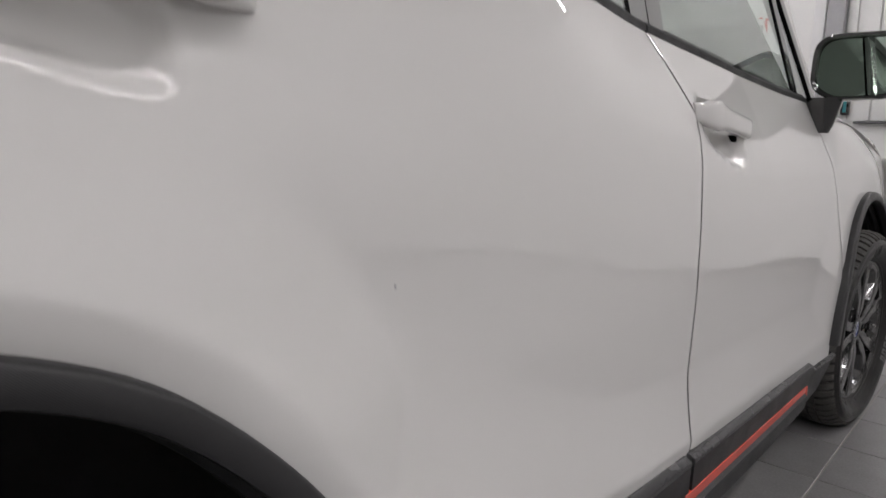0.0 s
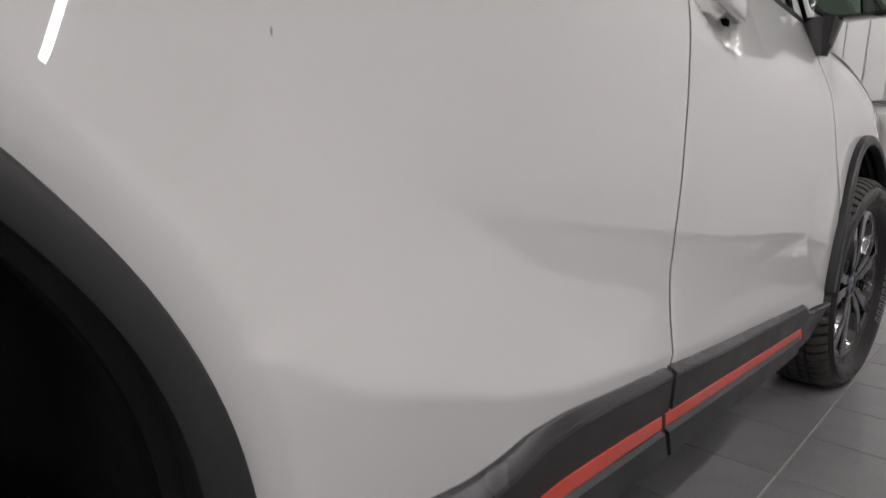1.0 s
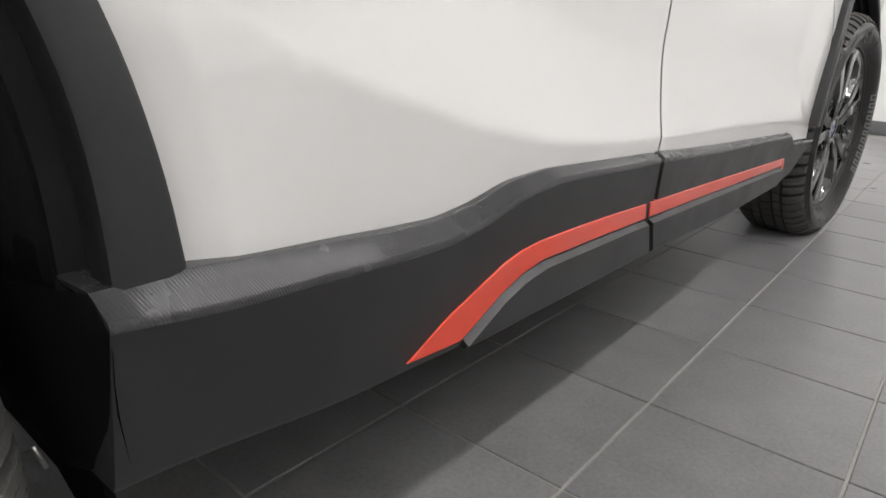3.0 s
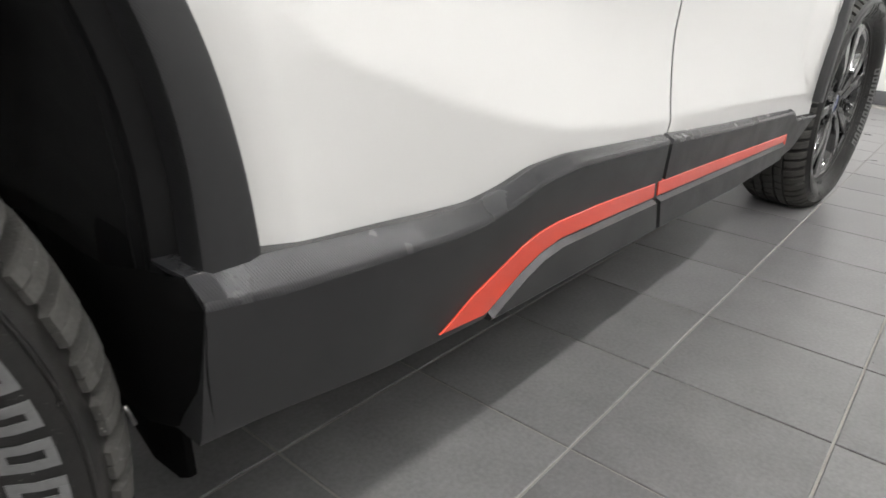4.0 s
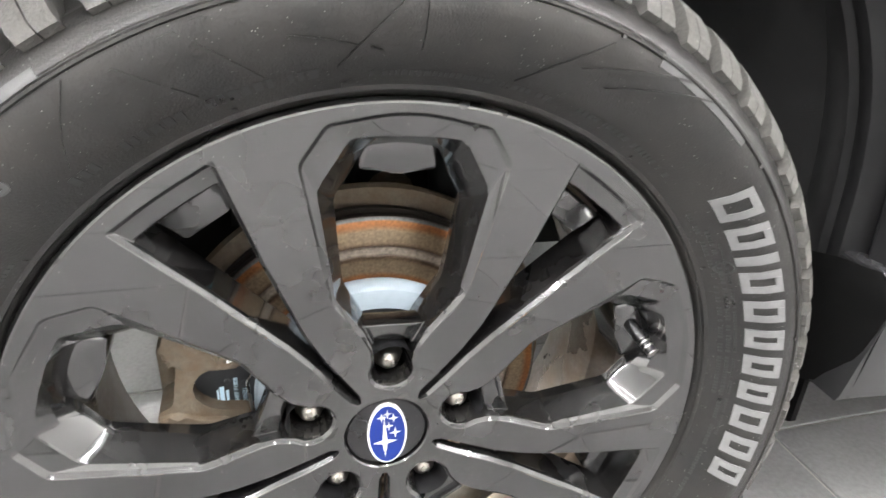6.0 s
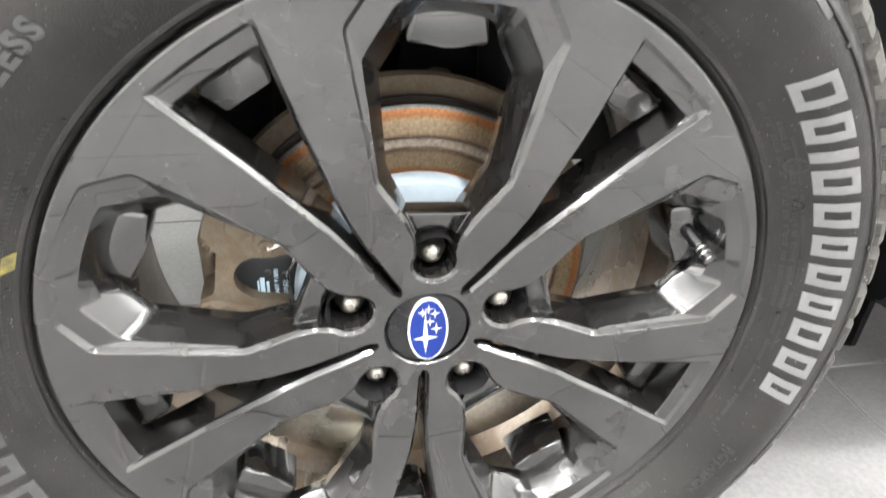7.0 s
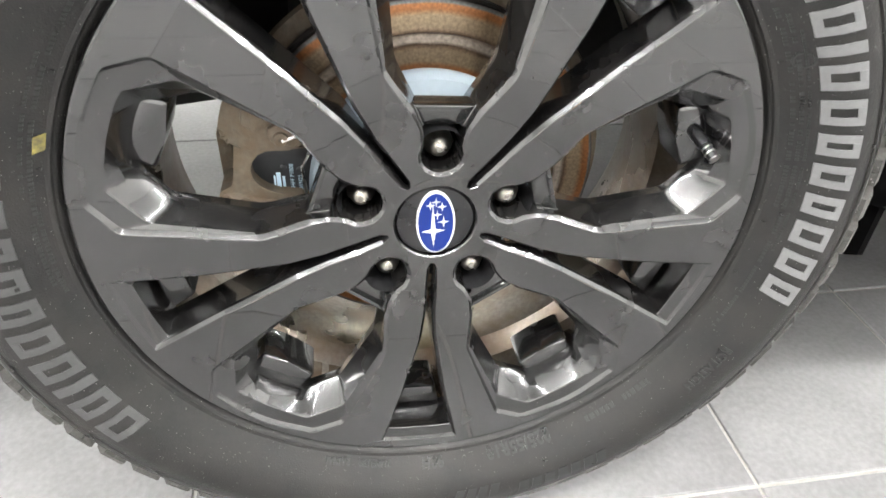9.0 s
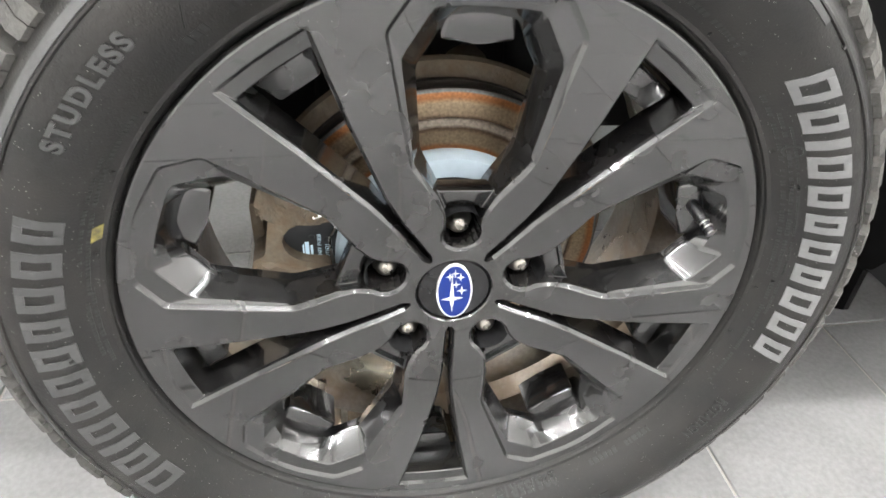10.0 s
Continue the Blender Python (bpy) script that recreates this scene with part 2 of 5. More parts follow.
BLACKGLOSS = material("gloss_black_trim", (0.006, 0.006, 0.0065), 0.12, vary=0.1, coat=0.6)
INTERIOR = material("grey_interior", (0.10, 0.10, 0.105), 0.7, vary=0.2, scale=8)
GLOW = glowing("lamp_diffuser", (1.0, 0.985, 0.975), LAMP)
WHITEMETAL = material("white_lamp_metal", (0.75, 0.75, 0.75), 0.4, vary=0.03)
TEAL = material("teal_cable", (0.02, 0.20, 0.22), 0.4, vary=0.1)


# ---- mesh helpers ----
def mesh_of(name, bm, mat, sharp=35):
    bmesh.ops.recalc_face_normals(bm, faces=bm.faces)
    mesh = bpy.data.meshes.new(name)
    bm.to_mesh(mesh)
    bm.free()
    mesh.shade_smooth()
    mesh.set_sharp_from_angle(angle=radians(sharp))
    mesh.materials.append(mat)
    return mesh


def part(name, bm, mat, parent=None, label="", place=None, sharp=35):
    ob = new(name, mesh_of(name, bm, mat, sharp))
    if parent:
        ob.parent = parent
    if place is not None:
        ob.matrix_basis = place
    if label:
        ob["label"] = label
    return ob


def thing(name, label, category, place=None, group="", kind=""):
    ob = new(name)
    ob.empty_display_size = 0.1
    if place is not None:
        ob.matrix_basis = place
    return tagged(ob, label, category, group, kind)


def box(bm, lo, hi, bevel=0.0, m=None):
    """A box between two corners, its edges bevelled, in bm."""
    c = [(a + b) / 2 for a, b in zip(lo, hi)]
    s = [abs(b - a) for a, b in zip(lo, hi)]
    made = bmesh.ops.create_cube(bm, size=1, matrix=Matrix.Translation(c) @ Matrix.Diagonal((*s, 1)))
    verts = made["verts"]
    if bevel:
        edges = list({e for v in verts for e in v.link_edges})
        out = bmesh.ops.bevel(bm, geom=edges, offset=bevel, segments=2, affect="EDGES", profile=0.5)
        verts = list({v for f in out["faces"] for v in f.verts} | {v for v in verts if v.is_valid})
    if m is not None:
        bmesh.ops.transform(bm, matrix=m, verts=verts)
    return verts


def grid(bm, rows, closed=False):
    """Quads between rows of points."""
    made = [[bm.verts.new(p) for p in row] for row in rows]
    for a, b in zip(made, made[1:]):
        n = len(a)
        for i in range(n if closed else n - 1):
            j = (i + 1) % n
            bm.faces.new((a[i], a[j], b[j], b[i]))
    return made


def revolve(bm, profile, n=96, start=0.0, stop=360.0):
    """A profile of (radius, y) turned round the y axis, between two angles."""
    whole = abs(stop - start) >= 359.9
    count = n if whole else n + 1
    rows = []
    for r, y in profile:
        rows.append([(r * math.cos(radians(start + (stop - start) * i / n)), y, r * math.sin(radians(start + (stop - start) * i / n))) for i in range(count)])
    return grid(bm, rows, whole)


def prism(bm, outline, y0, y1, bevel=0.0):
    """An outline of (x, z) made solid between y0 (front) and y1, its front edge bevelled."""
    front = [bm.verts.new((x, y0, z)) for x, z in outline]
    back = [bm.verts.new((x, y1, z)) for x, z in outline]
    f = bm.faces.new(front)
    bm.faces.new(back[::-1])
    n = len(front)
    for i in range(n):
        bm.faces.new((front[i], back[i], back[(i + 1) % n], front[(i + 1) % n]))
    if bevel:
        bmesh.ops.bevel(bm, geom=list(f.edges), offset=bevel, segments=2, affect="EDGES", profile=0.5)


def tube(bm, points, radius, n=10):
    """A round bar along points."""
    rows = []
    pts = [Vector(p) for p in points]
    for i, p in enumerate(pts):
        way = (pts[min(i + 1, len(pts) - 1)] - pts[max(i - 1, 0)]).normalized()
        side = way.cross(Vector((0.13, 0.31, 0.94))).normalized()
        up = side.cross(way)
        rows.append([p + radius * (math.cos(2 * math.pi * k / n) * side + math.sin(2 * math.pi * k / n) * up) for k in range(n)])
    made = grid(bm, rows, True)
    bm.faces.new(made[0][::-1])
    bm.faces.new(made[-1])


def smooth(a):
    a = min(1.0, max(0.0, a))
    return a * a * (3 - 2 * a)


def polyline(points, x):
    return float(np.interp(x, [p[0] for p in points], [p[1] for p in points]))


def soft_line(points, x, w=0.014):
    return sum(polyline(points, x + w * k) for k in (-1, -0.5, 0, 0.5, 1)) / 5


# ---- the room ----
X0, X1, Y0, Y1, TOP = -5.2, 5.9, -4.6, 6.0, 3.3
TILE_X, TILE_Y, SIDE = 0.945, -0.041, 0.2955


def build_room():
    bm = bmesh.new()
    box(bm, (X0 - 0.2, Y0 - 0.2, -0.2), (X1 + 0.2, Y1 + 0.2, -0.003))
    floor = tagged(part("floor", bm, GROUT), "grey porcelain tile floor with pale grout lines", "floor", kind="structure")
    for name, lo, hi in (("wall_north", (X1, Y0, -0.1), (X1 + 0.2, Y1, TOP)), ("wall_south", (X0 - 0.2, Y0, -0.1), (X0, Y1, TOP)),
                         ("wall_east", (X0 - 0.2, Y0 - 0.2, -0.1), (X1 + 0.2, Y0, TOP)), ("wall_west", (X0 - 0.2, Y1, -0.1), (X1 + 0.2, Y1 + 0.2, TOP))):
        bm = bmesh.new()
        box(bm, lo, hi)
        tagged(part(name, bm, WALL), "smooth white painted showroom wall", "wall", kind="structure")
    bm = bmesh.new()
    box(bm, (X0 - 0.2, Y0 - 0.2, TOP), (X1 + 0.2, Y1 + 0.2, TOP + 0.2))
    tagged(part("ceiling", bm, CEILING), "plain light grey showroom ceiling", "ceiling", kind="structure")
    for lo, hi in (((X1 - 0.014, Y0, 0), (X1, Y1, 0.10)), ((X0, Y0, 0), (X0 + 0.014, Y1, 0.10)), ((X0 + 0.014, Y0, 0), (X1 - 0.014, Y0 + 0.014, 0.10)), ((X0 + 0.014, Y1 - 0.014, 0), (X1 - 0.014, Y1, 0.10))):
        bm = bmesh.new()
        box(bm, lo, hi, 0.003)
        tagged(part("baseboard", bm, SKIRT), "dark grey tiled skirting along the white wall", "baseboard", kind="structure")
    return floor


def linear_lamp(a, b):
    """A slim tube lamp under the ceiling, from a to b (x, y)."""
    z = TOP - 0.05
    ob = thing("linear_lamp", "slim white linear ceiling lamp, switched on", "lamp", group="ceiling lamps")
    mid, d = Vector(((a[0] + b[0]) / 2, (a[1] + b[1]) / 2, z)), Vector((b[0] - a[0], b[1] - a[1], 0))
    turn = Matrix.Translation(mid) @ Matrix.Rotation(math.atan2(d.y, d.x), 4, "Z")
    h = d.length / 2 - 0.03
    bm = bmesh.new()
    box(bm, (-h, -0.035, 0), (h, 0.035, 0.05), 0.006)
    part("housing", bm, WHITEMETAL, ob, place=turn)
    bm = bmesh.new()
    box(bm, (-h + 0.01, -0.028, -0.022), (h - 0.01, 0.028, -0.001))
    part("diffuser", bm, GLOW, ob, "glowing white diffuser", place=turn)
    return ob


FLOOR = build_room()
for y in (-1.45, 1.3, 4.0):
    for x in (-3.6, -0.9, 1.8, 4.5):
        linear_lamp((x - 1.2, y), (x + 1.2, y))
for x in (-2.25, 0.45, 3.15):
    linear_lamp((x, -3.4), (x, -1.65))


# ---- the car: shared forms ----
HUB = 0.338
BASE = 2.67
ARCH = [(0, 0.447), (13.9, 0.451), (23.5, 0.464), (40.3, 0.491), (52.2, 0.507), (65.4, 0.530), (76.3, 0.539), (90, 0.546)]
ARCH_FRONT = [(0, 0.447), (13.9, 0.448), (23.5, 0.451), (40.3, 0.456), (52.2, 0.463), (65.4, 0.474), (76.3, 0.481), (90, 0.484)]
BAND = [(0, 0.048), (15, 0.047), (28, 0.036), (43, 0.030), (90, 0.030)]


def arch_out(deg, hx=0.0):
    return soft_line(ARCH_FRONT if hx else ARCH, 90 - abs(90 - deg), 3)


def arch_in(deg, hx=0.0):
    return arch_out(deg, hx) - soft_line(BAND, 90 - abs(90 - deg), 5)


PROFILE = [(0.30, 0.012), (0.50, 0.004), (0.592, 0.003), (0.716, 0.006), (0.837, 0.015), (0.937, 0.026), (0.986, 0.036), (1.032, 0.051), (1.072, 0.068), (1.114, 0.088), (1.168, 0.115), (1.3, 0.16)]
CREASE = [(0.30, 0.66), (0.456, 0.605), (0.52, 0.566), (0.616, 0.536), (0.725, 0.505), (0.845, 0.480), (1.0, 0.464), (1.17, 0.453), (2.3, 0.41)]
BELT = [(-1.0, 1.26), (0.4, 1.235), (1.1, 1.176), (1.5, 1.148), (1.95, 1.112), (2.3, 1.095)]


def arch_lean(z):
    return 0.028 * smooth((z - 0.55) / 0.32)


def gap_x(z):
    return 1.178 + 0.128 * (z - 0.541) - 0.9 * max(0.0, z - 1.035)


def side_y(x, z):
    """How far in the car's side lies, at a place along it and a height."""
    back = 1.24 - x if x < 1.64 else -0.4 - 0.2 * (x - 1.64)
    zz = z - 0.13 * back * smooth((z - 0.80) / 0.2)
    y = soft_line(PROFILE, zz, 0.010)
    if zz > 0.937:
        y -= (y - 0.026) * (0.55 * smooth((1.15 - x) / 0.45) + 0.2 * smooth((0.75 - x) / 0.3))
    if x < 1.2:
        y += 0.022 * smooth((1.2 - x) / 0.85)
    if x > 1.9:
        y += 0.02 * ((x - 1.9) / 0.8) ** 2
    flush = -0.022 + 0.012 * smooth((x - 0.9) / 1.2) + arch_lean(z)
    s = max(0.0, 1 - max(0.0, z - soft_line(CREASE, x, 0.012)) / (0.13 + 0.10 * smooth((0.95 - x) / 0.5))) ** 1.35
    lip = 0.0
    for hx in (0.0, BASE):
        dx, dz = x - hx, z - HUB
        r, deg = math.hypot(dx, dz), math.degrees(math.atan2(dz, dx))
        if 0 <= deg <= 180:
            d = (r - arch_out(deg, hx) - 0.032) / (0.135 if hx == 0.0 else 0.20)
            s = max(s, sum(min(1.0, max(0.0, 1 - d + 0.05 * k)) for k in (-2, -1, 0, 1, 2)) / 5)
        if hx == 0.0 and 0 <= deg <= 180:
            # towards the arch trim the skin turns in again
            lip += 0.26 * max(0.0, arch_out(deg) + 0.036 - r)
    y = y * (1 - s) + min(flush, y) * s
    y += lip
    # below the crease the door tucks in
    y += 0.06 * max(0.0, soft_line(CREASE, x, 0.012) - z - 0.004) * smooth((x - 0.44) / 0.16) * smooth((2.05 - x) / 0.4)
    # cups behind the door handles
    for hx, hz, tall, power, edge in ((0.165, 1.076, 0.041, 4, 0.8), (1.37, 1.000, 0.050, 3.2, 0.6)):
        e = abs((x - hx) / 0.112) ** power + abs((z - hz + 0.3 * (x - hx)) / tall) ** power
        if e < 1:
            y += 0.020 * smooth((1 - e) / edge)
    return y


def side_panel(name, left, right, low, high, parent, label, step=0.0075, cut=()):
    """A skin of the car's side between two edges (functions of z), with its edges turned in."""
    zs = np.linspace(0, 1, int((high(0.5) - low(0.5)) / step) + 2)
    n = int((right(0.8) - left(0.8)) / step) + 2
    rows = []
    for f in zs:
        row = []
        for i in range(n + 1):
            z = low(0.0) + f * (high(0.0) - low(0.0))
            x = left(z) + (right(z) - left(z)) * i / n
            z = low(x) + f * (high(x) - low(x))
            x = left(z) + (right(z) - left(z)) * i / n
            row.append((x, side_y(x, z), z))
        rows.append([(row[0][0] + 0.001, row[0][1] + 0.0035, row[0][2]), (row[0][0], row[0][1] + 0.0015, row[0][2])] + row[1:-1] + [(row[-1][0], row[-1][1] + 0.0015, row[-1][2]), (row[-1][0] - 0.001, row[-1][1] + 0.0035, row[-1][2])])
    bm = bmesh.new()
    made = grid(bm, rows)
    gone = []
    for f in bm.faces:
        c = f.calc_center_median()
        for hx in cut:
            deg = math.degrees(math.atan2(c.z - HUB, c.x - hx))
            if math.hypot(c.x - hx, c.z - HUB) < (arch_out(max(0, min(180, deg)), hx) if 0 <= deg <= 180 else 0.44) - 0.014:
                gone.append(f)
                break
    bmesh.ops.delete(bm, geom=gone, context="FACES")
    return part(name, bm, PAINT, parent, label, sharp=60)


CAR = thing("car", "white compact SUV with black cladding and red sill stripes", "car")

BOTTOM = lambda x: 0.385 - 0.05 * smooth((x - 1.7) / 0.2)
REAR_DOOR = side_panel("rear_door", lambda z: 0.02, lambda z: gap_x(z) - 0.0026 - 0.0010 * smooth((z - 1.03) / 0.03), BOTTOM, lambda x: polyline(BELT, x), CAR, "glossy white rear door with sculpted lower crease", cut=(0.0,), step=0.0055)
FRONT_DOOR = side_panel("front_door", lambda z: gap_x(z) + 0.0026 + 0.0010 * smooth((z - 1.03) / 0.03), lambda z: 2.20 + 0.10 * smooth((1.0 - z) / 0.4), BOTTOM, lambda x: polyline(BELT, x), CAR, "glossy white front door", cut=(BASE,), step=0.012)
side_panel("front_fender", lambda z: 2.205 + 0.10 * smooth((1.0 - z) / 0.4), lambda z: 3.35, lambda x: 0.36, lambda x: polyline(BELT, x) - 0.10 * smooth((x - 2.15) / 1.2), CAR, "white front fender", cut=(BASE,), step=0.016)
side_panel("quarter_panel", lambda z: -0.86, lambda z: 0.016, lambda x: 0.36, lambda x: polyline(BELT, x), CAR, "white rear quarter panel", cut=(0.0,), step=0.016)


bm = bmesh.new()
chip = [(0.4815, 0.8430), (0.4826, 0.8420), (0.4824, 0.8375), (0.4812, 0.8365), (0.4808, 0.8400)]
prism(bm, chip, side_y(0.4815, 0.84) - 0.0004, side_y(0.4815, 0.84) + 0.002)
part("paint_chip", bm, GREYPIPE, REAR_DOOR, "tiny dark chip in the white paint")


# ---- wheel arches ----
def arch_trim(hx, d0, d1, name_label):
    """The black flare round a wheel opening."""
    n = 72
    bm = bmesh.new()
    rows = [[] for _ in range(9)]
    for i in range(n + 1):
        deg = d0 + (d1 - d0) * i / n
        ro, ri = arch_out(deg, hx), arch_in(deg, hx)
        c, s = math.cos(radians(deg)), math.sin(radians(deg))
        for row, (r, y) in zip(rows, ((ro, 0.004), (ro, -0.024), (ro - 0.0015, -0.0285), (ro - 0.005, -0.031), (ri + 0.006, -0.032), (ri + 0.0015, -0.0295), (ri, -0.025), (ri + 0.001, -0.004), (ri + 0.012, 0.006))):
            row.append((hx + r * c, y + arch_lean(HUB + r * s), HUB + r * s))
    made = grid(bm, rows)
    for end in (0, -1):
        bm.faces.new([row[end] for row in made])
    part("arch_trim", bm, PLASTIC, CAR, name_label)
    bm = bmesh.new()
    rows = [[] for _ in range(7)]
    for i in range(n + 1):
        deg = d0 - 8 + (d1 - d0 + 16) * i / n
        ri = arch_in(max(0, min(180, deg)), hx)
        c, s = math.cos(radians(deg)), math.sin(radians(deg))
        for row, (r, y) in zip(rows, ((ri + 0.012, 0.006), (ri - 0.002, 0.012), (ri - 0.008, 0.016), (ri - 0.009, 0.022), (ri - 0.006, 0.030), (ri - 0.010, 0.036), (ri + 0.004, 0.046))):
            row.append((hx + r * c, y + arch_lean(HUB + r * s), HUB + r * s))
    grid(bm, rows)
    part("arch_seal", bm, LIP, CAR, "grey-black rubber lip inside the wheel arch")
    for name, mat, words, stations in (("liner_edge", SEAL, "dark grey felt edge of the arch liner", ((0.004, 0.044), (0.000, 0.052), (0.003, 0.068), (0.008, 0.078))),
                                       ("wheel_arch_liner", FELT, "black felt wheel arch liner", ((0.008, 0.078), (0.012, 0.16), (0.006, 0.24), (-0.02, 0.275), (-0.12, 0.285), (-0.22, 0.29)))):
        bm = bmesh.new()
        rows = []
        for r_add, y in stations:
            row = []
            for i in range(n + 1):
                deg = d0 - 14 + (d1 - d0 + 28) * i / n
                r = arch_in(max(0, min(180, deg)), hx) + r_add + 0.003 * math.sin(deg * 0.9) * (1 if y > 0.1 else 0)
                row.append((hx + r * math.cos(radians(deg)), y, HUB + r * math.sin(radians(deg))))
            rows.append(row)
        grid(bm, rows)
        part(name, bm, mat, CAR, words, sharp=50)


arch_trim(0.0, 14.2, 172, "textured black plastic rear wheel arch trim")
arch_trim(BASE, 8, 174, "textured black plastic front wheel arch trim")


# ---- sill trims ----
TOP_LINE = [(0.37, 0.4475), (0.436, 0.447), (0.499, 0.441), (0.604, 0.433), (0.673, 0.430), (0.721, 0.436), (0.774, 0.448), (0.847, 0.451), (1.136, 0.435), (1.45, 0.415), (1.95, 0.388), (2.01, 0.386), (2.05, 0.362), (2.30, 0.347)]
BEVEL = [(0.37, 0.436), (0.447, 0.426), (0.534, 0.4215), (0.627, 0.4165), (0.670, 0.417), (0.72, 0.424), (0.775, 0.437), (0.85, 0.442), (1.136, 0.427), (1.45, 0.407), (1.95, 0.381), (2.01, 0.379), (2.05, 0.355), (2.30, 0.340)]
RED_TOP = [(0.617, 0.319), (0.668, 0.345), (0.75, 0.374), (0.78, 0.380), (0.82, 0.3825), (0.92, 0.380), (1.11, 0.372), (1.98, 0.327)]
RED_LOW = [(0.617, 0.319), (0.691, 0.313), (0.754, 0.343), (0.79, 0.354), (0.83, 0.359), (0.885, 0.357), (1.11, 0.3495), (1.98, 0.309)]
LOW_LINE = [(0.37, 0.324), (0.396, 0.323), (0.625, 0.309), (0.728, 0.303), (1.15, 0.291), (1.567, 0.270), (2.0, 0.262), (2.12, 0.270), (2.30, 0.33)]


def trim_y(x):
    return -0.049 + 0.012 * min(1, max(0, (x - 0.4) / 0.75)) + 0.018 * min(1, max(0, (x - 1.15) / 0.85))


def trim_gap(z):
    return polyline([(0.25, 1.150), (0.293, 1.146), (0.345, 1.118), (0.372, 1.110), (0.437, 1.142), (0.46, 1.146)], z)


def to_gap(x, z, side):
    """Bends the ends that meet at the doors' gap to its kinked line."""
    if side < 0:
        return x + (trim_gap(z) - 0.0068 - 1.13) * smooth((x - 0.98) / 0.15)
    return x + (trim_gap(z) + 0.0068 - 1.13) * smooth((1.30 - x) / 0.17)


def trim_face(x, z):
    """How far the trim's face leans in at a height."""
    hi, lo = soft_line(BEVEL, x, 0.008) - 0.003, soft_line(LOW_LINE, x, 0.008) + 0.006
    return (0.006 + 0.012 * smooth((0.56 - x) / 0.16)) * min(1.0, max(0.0, (hi - z) / (hi - lo)))


def trim_strip(name, x0, x1, lines, mat, label, side, n=140):
    """A long strip whose rows are (height function, depth from the trim's face)."""
    bm = bmesh.new()
    rows = []
    for height, depth in lines:
        row = []
        for i in range(n + 1):
            x = x0 + (x1 - x0) * i / n
            z = height(x)
            row.append((to_gap(x, z, side), trim_y(x) + (depth(x) if callable(depth) else depth) + trim_face(x, z), z))
        rows.append(row)
    made = grid(bm, rows)
    for end in (0, -1):
        bm.faces.new([row[end] for row in made])
    return part(name, bm, mat, CAR, label, sharp=28)


def line(points, add=0.0, w=0.013):
    return lambda x: soft_line(points, x, w) + add


def lip_depth(x):
    """How far the trim's upper edge lies behind its face."""
    return 0.0195 - 0.0025 * smooth((x - 0.5) / 0.4) - 0.0075 * smooth((x - 1.0) / 0.25)


for side, x0, x1, r0, r1, words in ((-1, 0.382, 1.13, 0.6175, 1.13, "rear door"), (1, 1.13, 2.29, 1.13, 1.985, "front door")):
    trim_strip("sill_trim", x0, x1, [(line(TOP_LINE, -0.003), 0.06), (line(TOP_LINE, -0.004), 0.026), (line(BEVEL, -0.002), 0.003), (line(BEVEL, -0.003), 0.0), (line(LOW_LINE, 0.006), 0.0), (line(LOW_LINE), 0.003), (line(LOW_LINE, 0.002), 0.08)], PLASTIC_TRIM, "black woven-grain plastic sill trim of the " + words, side)
    trim_strip("sill_ribbed_edge", x0, x1, [(line(TOP_LINE, -0.001), 0.06), (line(TOP_LINE, 0.0004), lambda x: lip_depth(x) + 0.003), (line(TOP_LINE, 0.0004), lip_depth), (line(TOP_LINE, -0.0006), lambda x: lip_depth(x) - 0.0012), (line(BEVEL, 0.0030), 0.0010), (line(BEVEL, 0.0004), -0.0003), (line(BEVEL, -0.0032), -0.0003), (line(BEVEL, -0.0036), 0.001)], RIBBED, "finely ribbed black upper edge of the sill trim, coloured paler for its sheen", side)
    trim_strip("sill_stripe", r0, r1, [(line(RED_TOP, 0, 0.004), 0.012), (line(RED_TOP, 0, 0.004), -0.0010), (line(RED_TOP, -0.0008, 0.004), -0.0018), (line(RED_LOW, 0.0006, 0.004), -0.0018), (line(RED_LOW, 0, 0.004), -0.001), (line(RED_LOW, 0, 0.004), 0.012)], RED, "painted red stripe along the sill trim", side)
    trim_strip("sill_lower_trim", 0.697 if side < 0 else 1.13, x1 if side < 0 else 1.975, [(line(RED_LOW, -0.0022, 0.004), 0.012), (line(RED_LOW, -0.0022, 0.004), 0.001), (line(RED_LOW, -0.0085, 0.004), -0.0075), (line(LOW_LINE, 0.003), -0.0065), (line(LOW_LINE, -0.001), -0.003), (line(LOW_LINE, -0.001), 0.06)], PLASTIC_TRIM, "lower black sill moulding under the red stripe", side)

bm = bmesh.new()
prism(bm, [(1.978, 0.3265), (1.987, 0.3235), (1.990, 0.316), (1.988, 0.288), (1.980, 0.288), (1.979, 0.308)], trim_y(1.98) + 0.0005, trim_y(1.98) + 0.02)
part("stripe_end", bm, RED, CAR, "red end of the sill stripe")

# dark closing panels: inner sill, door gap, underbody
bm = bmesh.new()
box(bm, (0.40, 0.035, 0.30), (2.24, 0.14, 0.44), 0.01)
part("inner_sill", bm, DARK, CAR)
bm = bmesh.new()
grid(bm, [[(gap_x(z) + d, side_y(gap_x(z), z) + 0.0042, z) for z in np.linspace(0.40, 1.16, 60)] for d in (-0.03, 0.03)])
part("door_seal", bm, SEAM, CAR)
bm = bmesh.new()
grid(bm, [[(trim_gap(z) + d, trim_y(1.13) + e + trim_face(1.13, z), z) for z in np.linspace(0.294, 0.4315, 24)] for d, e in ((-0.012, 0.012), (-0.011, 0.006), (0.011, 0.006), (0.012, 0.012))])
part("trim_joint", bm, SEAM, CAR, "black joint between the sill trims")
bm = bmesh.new()
